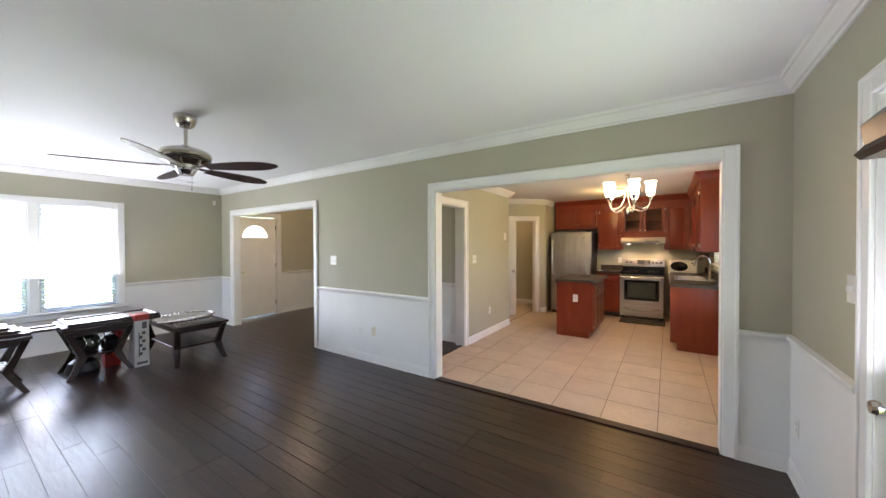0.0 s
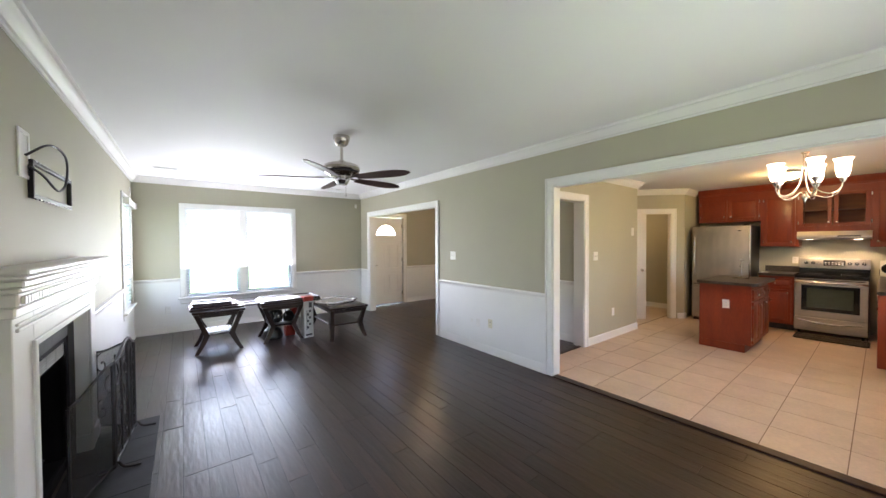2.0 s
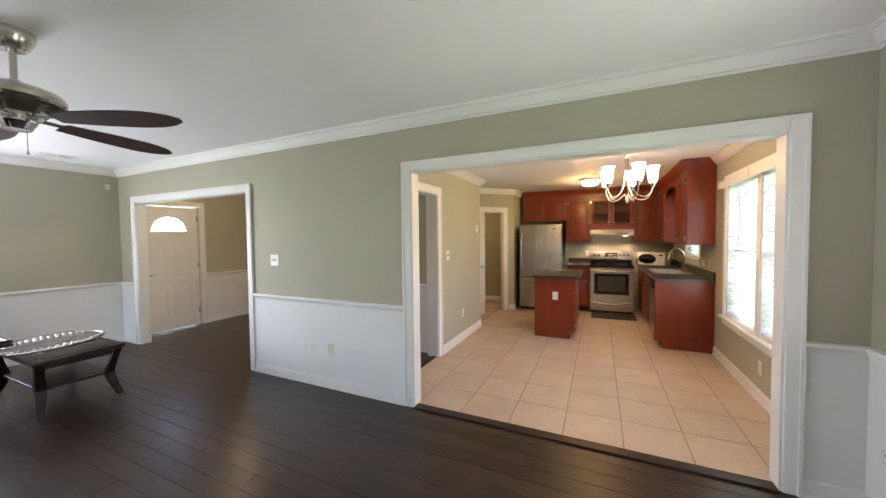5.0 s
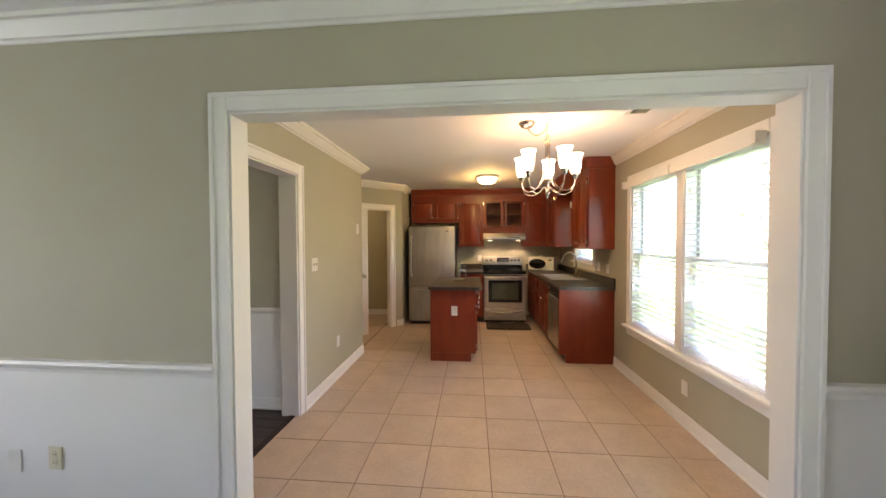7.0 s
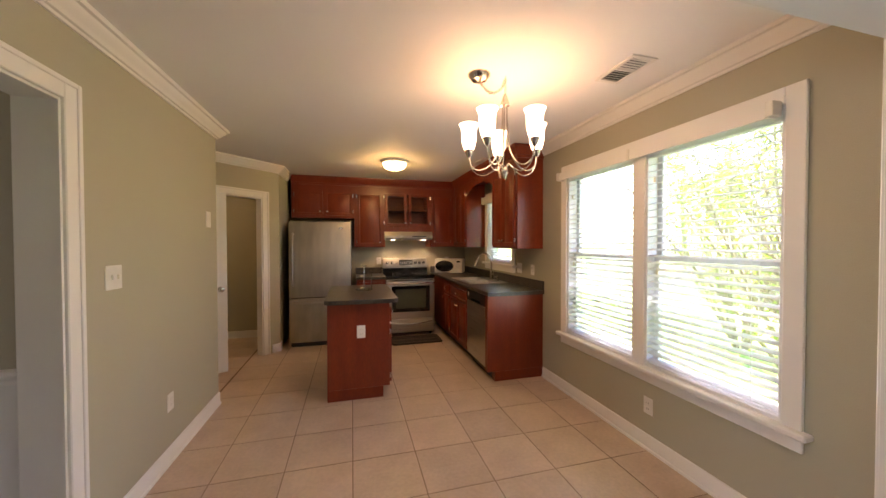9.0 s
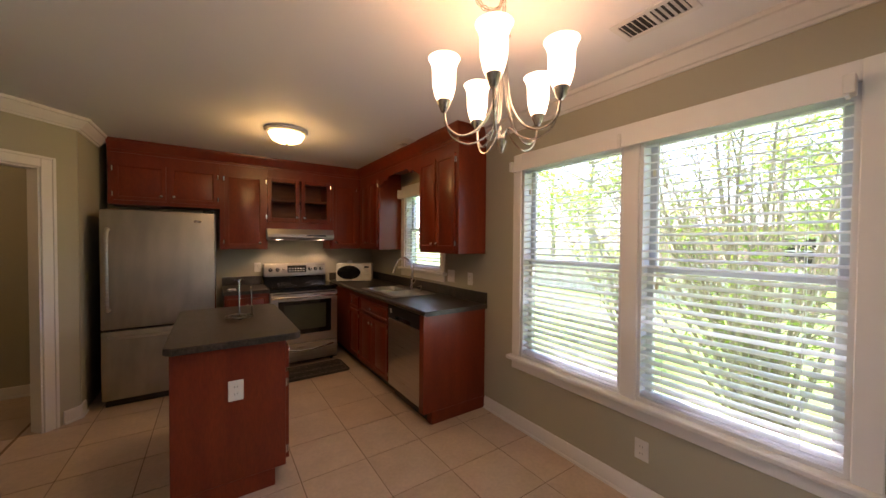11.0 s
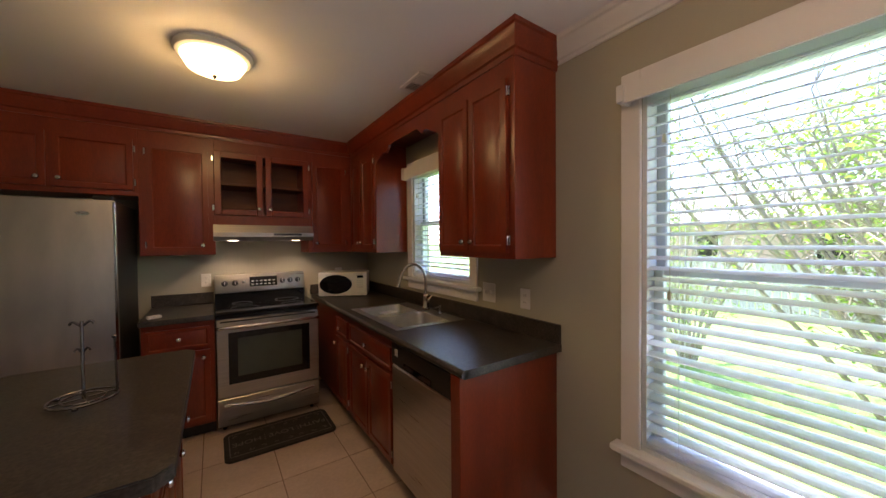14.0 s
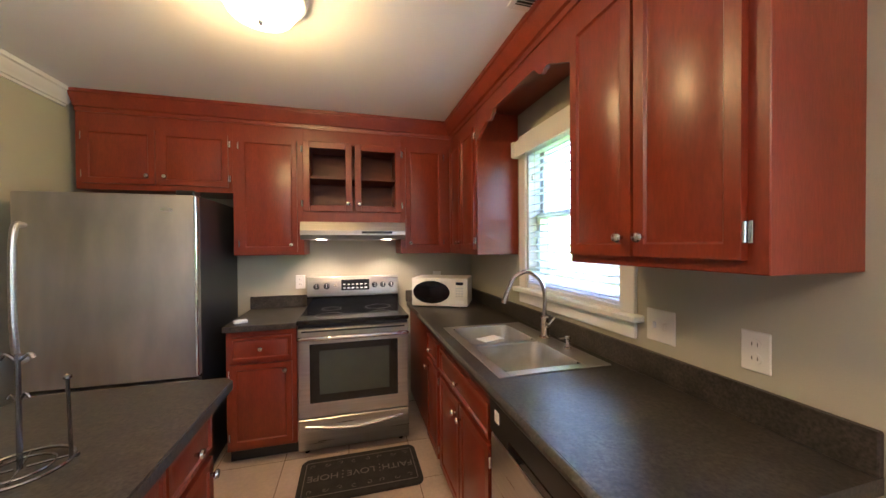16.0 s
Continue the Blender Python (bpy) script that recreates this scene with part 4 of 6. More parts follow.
scallop()
WOODCROWN = [(0, UP), (0.006, UP), (0.01, 2.325), (0.022, 2.33), (0.03, 2.35), (0.052, 2.385), (0.056, 2.40), (0.066, 2.405), (0.068, TOP - 0.002), (0, TOP - 0.002)]
solid("trim", join(run([(EX, 2.63), (RF, 2.63), (RF, UF), (0.05, UF)], WOODCROWN), B((0.05, UF, UP, EX, NY, TOP - 0.004), (RF, 2.63, UP, EX, UF, TOP - 0.004))), CHERRY,
      "cherry crown moulding above the wall cabinets", kind="structure")

BF, BR = 4.59, 2.265
CT = 0.876
c = cabinet("cherry base cabinet with a drawer and a door beside the range", pose(0.975, BF, 0), 0.42, 0.60, 0, CT, toe=True, name="base_cabinet")
cab_door(c, 0.025, 0.39, 0.685, 0.835, (0.207, 0.76), 0, "drawer")
cab_door(c, 0.025, 0.39, 0.13, 0.66, (0.35, 0.61), -1)
MB = lambda y: pose(BR, y, 0, 0, 0, -90)
c = cabinet("cherry corner base cabinet with a narrow drawer and door", MB(5.19), 1.085, 0.595, 0, CT, toe=True, name="base_cabinet")
cab_door(c, 0.79, 1.075, 0.685, 0.82, (0.94, 0.752), 0, "drawer")
cab_door(c, 0.79, 1.075, 0.13, 0.66, (0.83, 0.61), 1)
c = cabinet("cherry sink base cabinet with a false drawer and two doors", MB(4.105), 0.795, 0.595, 0, 0.73, toe=True, name="base_cabinet")
part("face_frame", B((0, 0, 0.73, 0.795, 0.02, CT)), CHERRY, c)
cab_door(c, 0.05, 0.775, 0.685, 0.82, (0.41, 0.752), 0, "drawer")
cab_door(c, 0.05, 0.405, 0.13, 0.66, (0.375, 0.60), -1)
cab_door(c, 0.42, 0.775, 0.13, 0.66, (0.45, 0.60), 1)
ep = thing("base_cabinet", "cherry wood side closing the counter run", "kitchen cabinet", (EX, 2.63, 0))
part("panel", B((-0.63, 0, 0.10, 0, 0.066, CT), bevel=0.002), CHERRY, ep)
part("foot", B((-0.55, 0, 0, 0, 0.066, 0.10)), CHERRY, ep)


def dishwasher():
    d = thing("dishwasher", "stainless steel dishwasher with a black control strip", "dishwasher", (BR, 3.305, 0), -90)
    part("tub", B((0.004, 0.02, 0.10, 0.60, 0.6, 0.872)), BLACK, d)
    part("door", B((0.006, -0.022, 0.115, 0.598, 0.02, 0.74), bevel=0.006), STEEL, d)
    part("control_panel", B((0.006, -0.026, 0.744, 0.598, 0.02, 0.868), bevel=0.006), BLACK, d, "glossy black control strip")
    part("handle_recess", B((0.16, -0.029, 0.755, 0.44, -0.025, 0.785), bevel=0.003), BLACKGLASS, d)
    part("badge", B((0.055, -0.0285, 0.80, 0.09, -0.0255, 0.84), bevel=0.001), PLASTIC, d)
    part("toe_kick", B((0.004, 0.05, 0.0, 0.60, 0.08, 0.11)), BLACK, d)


dishwasher()

# counters
SX0, SX1, SY0, SY1 = 2.325, 2.70, 3.36, 4.10
c = thing("countertop", "charcoal laminate L-shaped countertop with an upstand", "countertop", (2.5, 3.9, 0.0))
ct = slab([2.238, SX0, SX1, EX - 0.002], [2.60, SY0, SY1, NY - 0.002], [(SX0, SX1, SY0, SY1)], CT, 0.914, lambda u, v, w: (u - 2.5, v - 3.9, w))
part("worktop", ct, LAMINATE, c, smooth=0)
part("front_edge", tube([(2.238 - 2.5, 2.60 - 3.9, 0.895), (2.238 - 2.5, 4.62 - 3.9, 0.895)], 0.0188, 12), LAMINATE, c)
part("backsplash", B((EX - 0.022 - 2.5, 2.60 - 3.9, 0.914, EX - 0.002 - 2.5, NY - 0.002 - 3.9, 1.014), (2.225 - 2.5, NY - 0.022 - 3.9, 0.914, EX - 0.022 - 2.5, NY - 0.002 - 3.9, 1.014), bevel=0.003), LAMINATE, c)
c = thing("countertop", "short charcoal laminate countertop beside the range", "countertop", (1.18, 4.83, 0.0))
part("worktop", B((-0.215, -0.275, CT, 0.215, 0.368, 0.914), bevel=0.003), LAMINATE, c)
part("backsplash", B((-0.215, 0.348, 0.914, 0.215, 0.368, 1.014), bevel=0.003), LAMINATE, c)


def bowl(y0, y1):
    bm = bmesh.new()
    rings = []
    for inset, z in ((0, 0.918), (0.004, 0.90), (0.012, 0.78), (0.035, 0.755)):
        ring = []
        x0, x1, a0, a1 = SX0 + 0.01 + inset, SX1 - 0.01 - inset, y0 + inset, y1 - inset
        r = 0.05
        for cx, cy, s in ((x1 - r, a1 - r, 0), (x0 + r, a1 - r, 90), (x0 + r, a0 + r, 180), (x1 - r, a0 + r, 270)):
            for k in range(5):
                an = radians(s + k * 22.5)
                ring.append(bm.verts.new((cx + r * math.cos(an), cy + r * math.sin(an), z)))
        rings.append(ring)
    for a, b in zip(rings, rings[1:]):
        for i in range(len(a)):
            bm.faces.new((a[i], a[(i + 1) % len(a)], b[(i + 1) % len(a)], b[i]))
    bm.faces.new(rings[-1])
    return bm


sk = thing("kitchen_sink", "double-bowl stainless steel sink set into the counter", "kitchen sink", (0, 0, 0))
part("rim", B((SX0 - 0.035, SY0 - 0.035, 0.914, SX0 + 0.012, SY1 + 0.035, 0.919), (SX1 - 0.012, SY0 - 0.035, 0.914, 2.80, SY1 + 0.035, 0.919), (SX0 + 0.012, SY0 - 0.035, 0.914, SX1 - 0.012, SY0 + 0.012, 0.919),
                (SX0 + 0.012, SY1 - 0.012, 0.914, SX1 - 0.012, SY1 + 0.035, 0.919), (SX0 + 0.012, 3.71, 0.905, SX1 - 0.012, 3.75, 0.919), bevel=0.002), SINK, sk)
for y0, y1 in ((SY0 + 0.01, 3.713), (3.747, SY1 - 0.01)):
    b = part("bowl", bowl(y0, y1), SINK, sk)
    part("drain", lathe([(0, 0.757), (0.04, 0.757), (0.042, 0.760), (0.03, 0.7605), (0, 0.758)], 20, pose((SX0 + SX1) / 2, (y0 + y1) / 2, 0)), CHROME, b)
cl = thing("dish_cloth", "folded white cloth lying over the sink divider", "cloth", (2.45, 3.82, 0.9195))
part("cloth", B((-0.06, -0.05, 0.0, 0.07, 0.03, 0.006), bevel=0.003, m=pose(0, 0, 0, 0, 0, 20)), PAPER, cl)
fc = thing("kitchen_faucet", "brushed nickel gooseneck faucet with a pull-down spray head", "faucet", (2.755, 3.76, 0.919))
part("base", lathe([(0.03, 0), (0.03, 0.008), (0.022, 0.014), (0.019, 0.10), (0.022, 0.11), (0.014, 0.12)], 20), NICKEL, fc)
part("spout", tube(arc([(0, 0, 0.11), (0, 0, 0.24), (-0.025, 0.01, 0.315), (-0.09, 0.03, 0.355), (-0.155, 0.05, 0.32), (-0.185, 0.06, 0.255)], 7), 0.0115, 12), NICKEL, fc)
part("spray_head", tube([(-0.183, 0.06, 0.262), (-0.205, 0.067, 0.185)], [0.013, 0.018], 12), NICKEL, fc)
part("handle", join(tube([(0, -0.02, 0.07), (0, -0.045, 0.075)], 0.014, 10), tube([(0, -0.04, 0.08), (0.01, -0.075, 0.12)], 0.006, 8)), NICKEL, fc)
sd = thing("soap_dispenser", "small brushed nickel soap dispenser beside the faucet", "soap dispenser", (2.755, 3.56, 0.919))
part("pump", join(lathe([(0.018, 0), (0.018, 0.006), (0.009, 0.01), (0.009, 0.045), (0.014, 0.05), (0.012, 0.06), (0, 0.062)], 14), tube([(0, 0, 0.052), (-0.045, 0, 0.05)], 0.005, 8)), NICKEL, sd)


def cooker():
    r = thing("range", "stainless steel electric range with a black glass cooktop", "range", (1.40, 4.575, 0))
    w = 0.745
    part("body", B((0.0, 0.02, 0.03, w, 0.60, 0.90), bevel=0.003), BLACK, r)
    part("cooktop", B((-0.002, -0.03, 0.895, w + 0.002, 0.53, 0.925), bevel=0.006), BLACKGLASS, r, "black glass cooktop")
    for x, y, rad in ((0.2, 0.12, 0.1), (0.56, 0.12, 0.085), (0.2, 0.38, 0.075), (0.56, 0.38, 0.1)):
        part("burner_ring", lathe([(rad, 0.9252), (rad, 0.9257), (rad - 0.006, 0.9257), (rad - 0.006, 0.9252)], 36, pose(x, y, 0), cap=False), INK, r)
    door = part("oven_door", B((0.004, -0.03, 0.27, w - 0.004, 0.02, 0.865), bevel=0.006), STEEL, r, "brushed steel oven door")
    part("vent_strip", B((0.03, -0.0325, 0.845, w - 0.03, -0.029, 0.856)), BLACK, door)
    part("window_border", B((0.08, -0.0325, 0.37, w - 0.08, -0.0295, 0.765), bevel=0.001), BLACKGLASS, door)
    part("window", B((0.14, -0.0345, 0.425, w - 0.14, -0.032, 0.72), bevel=0.001), OVEN_GLASS, door)
    part("handle", join(tube(arc([(0.02, -0.032, 0.80), (0.05, -0.07, 0.812), (w / 2, -0.088, 0.815), (w - 0.05, -0.07, 0.812), (w - 0.02, -0.032, 0.80)], 8), 0.014, 12)), CHROME, door)
    dr = part("storage_drawer", B((0.004, -0.03, 0.055, w - 0.004, 0.02, 0.262), bevel=0.006), STEEL, r)
    part("handle", tube(arc([(0.05, -0.028, 0.215), (w / 2, -0.045, 0.185), (w - 0.05, -0.028, 0.215)], 10), 0.011, 10), CHROME, dr)
    for x in (0.05, w - 0.05):
        part("foot", lathe([(0.015, 0), (0.015, 0.035)], 10, pose(x, 0.06, 0)), BLACK, r)
    part("backguard_base", B((0.0, 0.53, 0.90, w, 0.60, 1.02), bevel=0.004), BLACKGLASS, r)
    tilt = pose(0, 0.53, 1.0, -8)
    bg = part("control_panel", B((0.0, -0.012, 0.0, w, 0.045, 0.165), bevel=0.012, seg=2), STEEL, r, "brushed steel control panel", m=tilt)
    part("display", B((0.27, -0.016, 0.045, 0.50, -0.011, 0.135), bevel=0.003), BLACKGLASS, bg)
    for i in range(6):
        for j in range(2):
            part("button", B((0.285 + i * 0.035, -0.0172, 0.06 + j * 0.03, 0.305 + i * 0.035, -0.0158, 0.07 + j * 0.03)), TRACK, bg)
    for x in (0.075, 0.155, 0.545, 0.615, 0.685):
        k = part("knob", lathe([(0.023, 0), (0.024, 0.006), (0.018, 0.012), (0.015, 0.028), (0, 0.03)], 18, pose(x, -0.012, 0.085, 90)), BLACK, bg, "black control knob")
        part("pointer", B((x - 0.003, -0.046, 0.07, x + 0.003, -0.04, 0.10)), TRACK, k)
    part("badge", B((0.21, -0.014, 0.08, 0.235, -0.011, 0.10), bevel=0.002), NICKEL, bg)


cooker()


def hood():
    h = thing("range_hood", "slim stainless steel range hood with two lit lamps", "range hood", (1.40, 4.75, 0))
    bm = bmesh.new()
    prof = [(0.0, 1.50), (0.0, 1.535), (0.03, 1.598), (0.48, 1.598), (0.48, 1.47), (0.04, 1.47)]
    a = [bm.verts.new((0, y, z)) for y, z in prof]
    b = [bm.verts.new((0.76, y, z)) for y, z in prof]
    bm.faces.new(a)
    bm.faces.new(b)
    for i in range(6):
        bm.faces.new((a[i], a[(i + 1) % 6], b[(i + 1) % 6], b[i]))
    part("shell", bm, STEEL, h, smooth=0)
    part("switch_slot", B((0.43, -0.001, 1.51, 0.66, 0.006, 1.53), bevel=0.002, m=pose(0, 0, 0)), BLACK, h)
    for x in (0.135, 0.625):
        part("lamp_lens", lathe([(0, 1.468), (0.035, 1.468), (0.037, 1.474), (0, 1.474)], 18, pose(x, 0.1, 0)), LENS, h, "lit hood lamp")
    part("filter", B((0.2, 0.08, 1.466, 0.56, 0.36, 1.471), bevel=0.001), GRILLE, h)


hood()


def refrigerator():
    f = thing("refrigerator", "stainless steel refrigerator with a bottom freezer and black sides", "refrigerator", (0.085, 4.38, 0))
    w = 0.815
    part("body", B((0.005, 0.07, 0.03, w - 0.005, 0.74, 1.72), bevel=0.006), BLACK, f, "black textured cabinet sides")
    d = part("upper_door", B((0, 0, 0.675, w, 0.065, 1.715), bevel=0.012, seg=2), FRIDGE_STEEL, f, "smudged stainless steel door")
    part("handle", tube(arc([(0.055, 0.002, 1.54), (0.052, -0.05, 1.51), (0.05, -0.062, 1.2), (0.052, -0.05, 0.88), (0.055, 0.002, 0.85)], 7), 0.015, 10), STEEL, d, "long steel handle")
    part("edge_strip", B((w - 0.010, -0.003, 0.685, w + 0.003, 0.012, 1.705), bevel=0.002), CHROME, d)
    part("badge", lathe([(0, 0), (0.032, 0), (0.03, 0.003), (0, 0.004)], 24, pose(w - 0.14, 0, 1.63, 90) @ Matrix.Diagonal((1, 0.4, 1, 1))), CHROME, d)
    z = part("freezer_drawer", B((0, 0, 0.06, w, 0.065, 0.660), bevel=0.012, seg=2), FRIDGE_STEEL, f, "stainless steel freezer drawer")
    part("handle", tube(arc([(0.05, 0.002, 0.61), (0.09, -0.05, 0.612), (w / 2, -0.058, 0.612), (w - 0.09, -0.05, 0.612), (w - 0.05, 0.002, 0.61)], 7), 0.014, 10), STEEL, z)
    part("grille", B((0.02, 0.03, 0.0, w - 0.02, 0.07, 0.055), bevel=0.002), BLACK, f)
    part("hinge_cover", B((w - 0.10, 0.005, 1.716, w - 0.01, 0.11, 1.742), bevel=0.006), BLACK, f)


refrigerator()


def microwave():
    m = thing("microwave_oven", "white countertop microwave with an oval dark window", "microwave oven", (2.505, 4.93, 0.914), -27)
    w, h, d = 0.46, 0.24, 0.30
    part("case", B((-w / 2, -d / 2 + 0.02, 0.012, w / 2, d / 2, h), bevel=0.008), MICRO, m)
    fr = part("front", B((-w / 2, -d / 2, 0.012, w / 2, -d / 2 + 0.022, h), bevel=0.008, seg=2), MICRO, m)
    oval = lathe([(0, 0), (1, 0), (1.04, 0.5), (0, 0.6)], 36, pose(-0.065, -d / 2 + 0.001, h / 2 + 0.005, 90) @ Matrix.Diagonal((0.147, 0.089, 0.008, 1)))
    part("window", oval, BLACKGLASS, fr, "oval black window")
    part("display", B((0.137, -d / 2 - 0.003, 0.185, 0.197, -d / 2 + 0.001, 0.208)), BLACKGLASS, fr)
    for i in range(3):
        for j in range(4):
            part("button", B((0.135 + i * 0.022, -d / 2 - 0.003, 0.09 + j * 0.021, 0.151 + i * 0.022, -d / 2 + 0.001, 0.101 + j * 0.021), bevel=0.001), TRACK if j else GRILLE, fr)
    part("door_button", B((0.132, -d / 2 - 0.004, 0.035, 0.20, -d / 2 + 0.001, 0.06), bevel=0.002), PLASTIC, fr)
    for x in (-0.18, 0.18):
        for y in (-0.1, 0.1):
            part("foot", lathe([(0.012, 0), (0.012, 0.014)], 10, pose(x, y, 0)), BLACK, m)


microwave()


def island():
    i = thing("kitchen_island", "cherry kitchen island with a charcoal laminate top", "kitchen island", (0.97, 3.06, 0))
    part("body", B((-0.28, -0.47, 0.10, 0.27, 0.505, CT), bevel=0.003), CHERRY, i)
    part("foot", B((-0.28, -0.47, 0, 0.21, 0.505, 0.10)), CHERRY, i)
    bm = bmesh.new()
    k = 0.035
    pts = [(-0.30 + k, -0.55), (0.345 - k, -0.55), (0.345, -0.55 + k), (0.345, 0.575 - k), (0.345 - k, 0.575), (-0.30 + k, 0.575), (-0.30, 0.575 - k), (-0.30, -0.55 + k)]
    a = [bm.verts.new((x, y, CT)) for x, y in pts]
    b = [bm.verts.new((x, y, 0.914)) for x, y in pts]
    bm.faces.new(a[::-1])
    bm.faces.new(b)
    for q in range(8):
        bm.faces.new((a[q], a[(q + 1) % 8], b[(q + 1) % 8], b[q]))
    bmesh.ops.bevel(bm, geom=bm.edges[:], offset=0.004, segments=2, affect="EDGES")
    part("countertop", bm, LAMINATE, i)
    side = pose(0.27, 0, 0, 0, 0, 90)
    for u0, u1 in ((-0.45, -0.145), (-0.13, 0.175), (0.19, 0.495)):
        dr = part("drawer", door_panel(u0, u1, 0.685, 0.82), CHERRY, i, m=side)
        knob_at(dr, (u0 + u1) / 2, 0.752)
        do = part("door", door_panel(u0, u1, 0.13, 0.66), CHERRY, i, m=side)
        knob_at(do, u1 - 0.035, 0.61)
        hinges(do, u0, 0.13, 0.66, -1)
    o = plate("outlet", pose(0.983, 2.59, 0.615), label="white outlet on the end of the island")
    return i


island()
ph = thing("paper_towel_holder", "chrome wire paper towel holder on the island", "paper towel holder", (1.03, 3.13, 0.914))
part("base_ring", join(tube([(0.085 * math.cos(a), 0.085 * math.sin(a), 0.012) for a in [k * math.pi / 14 for k in range(28)]], 0.004, 7, closed=True),
                       tube([(0.055 * math.cos(a), 0.055 * math.sin(a), 0.012) for a in [k * math.pi / 12 for k in range(24)]], 0.003, 6, closed=True),
                       *[tube([(0.01 * math.cos(a), 0.01 * math.sin(a), 0.012), (0.085 * math.cos(a), 0.085 * math.sin(a), 0.012)], 0.0025, 6) for a in (0.4, 2.0, 3.5, 5.1)]), CHROME_DARK_REFLECT, ph)
part("post", join(tube([(0, 0, 0.01), (0, 0, 0.27)], 0.005, 8), tube(arc([(-0.03, 0, 0.26), (-0.02, 0, 0.27), (0, 0, 0.255), (0.02, 0, 0.27), (0.03, 0, 0.26)]), 0.004, 7),
                  tube(arc([(-0.02, 0, 0.17), (-0.012, 0, 0.18), (0, 0, 0.165), (0.012, 0, 0.18), (0.02, 0, 0.17)]), 0.003, 6)), CHROME_DARK_REFLECT, ph)
part("side_arm", join(tube([(0.08, 0.02, 0.012), (0.075, 0.02, 0.20)], 0.004, 7), lathe([(0, 0), (0.008, 0.005), (0.008, 0.011), (0, 0.016)], 10, pose(0.075, 0.02, 0.195))), CHROME_DARK_REFLECT, ph)
for a in (0.5, 2.6, 4.7):
    part("foot", lathe([(0, 0), (0.008, 0.003), (0.008, 0.010), (0, 0.014)], 10, pose(0.085 * math.cos(a), 0.085 * math.sin(a), 0)), CHROME_DARK_REFLECT, ph)
bx = thing("small_box", "small white plastic box on the short counter", "small box", (1.04, 4.66, 0.914))
part("case", B((-0.04, -0.02, 0, 0.04, 0.02, 0.022), bevel=0.005, m=pose(0, 0, 0, 0, 0, 25)), PLASTIC, bx)


def word(text, parent, m, size, mtl):
    cu = bpy.data.curves.new("word", "FONT")
    cu.body, cu.size, cu.extrude, cu.align_x, cu.align_y = text, size, 0.0006, "CENTER", "CENTER"
    cu.materials.append(mtl)
    ob = new("lettering", cu)
    ob.parent = parent
    ob.matrix_basis = m
    return ob


rug = thing("kitchen_mat", "dark rubber kitchen mat reading faith love hope before the range", "floor mat", (1.80, 4.31, 0))
bm = bmesh.new()
edge = [(sx * 0.315 + 0.05 * math.cos(radians(a)), sy * 0.15 + 0.05 * math.sin(radians(a))) for sx, sy, a0 in ((1, 1, 0), (-1, 1, 90), (-1, -1, 180), (1, -1, 270)) for a in range(a0, a0 + 91, 18)]
rims = [[bm.verts.new((x * k, y * k, z)) for x, y in edge] for k, z in ((1, 0.001), (1, 0.011), (0.985, 0.016))]
for lo, hi in zip(rims, rims[1:]):
    for q in range(len(edge)):
        bm.faces.new((lo[q], lo[(q + 1) % len(edge)], hi[(q + 1) % len(edge)], hi[q]))
bm.faces.new(rims[0][::-1])
bm.faces.new(rims[-1])
part("pad", bm, RUBBER, rug, smooth=40)
part("border", B((-0.33, -0.157, 0.0158, 0.33, -0.152, 0.0172), (-0.33, 0.152, 0.0158, 0.33, 0.157, 0.0172), (-0.335, -0.15, 0.0158, -0.33, 0.15, 0.0172), (0.33, -0.15, 0.0158, 0.335, 0.15, 0.0172)), LETTER, rug)
for i, tx in enumerate(("FAITH", "LOVE", "HOPE")):
    word(tx, rug, pose(0.225 - i * 0.225, 0.0, 0.0168, 0, 0, 180), 0.072, LETTER)
for i in range(2):
    part("dots", join(*[lathe([(0.005, 0.0158), (0.005, 0.017), (0, 0.0172)], 8, pose(0.115 - i * 0.225, y, 0)) for y in (-0.03, 0, 0.03)]), LETTER, rug)
rr = random.Random(4)
for y in (-0.115, 0.115):
    part("scrollwork", join(*[tube([(x + 0.02 * (k / 8) * math.cos(k * 0.8 + x * 30), y + 0.02 * (k / 8) * math.sin(k * 0.8 + x * 30), 0.0165) for k in range(1, 9)], 0.0018, 4) for x in [-0.29 + 0.083 * q for q in range(8)]]), LETTER, rug)

# ---- fireplace ----


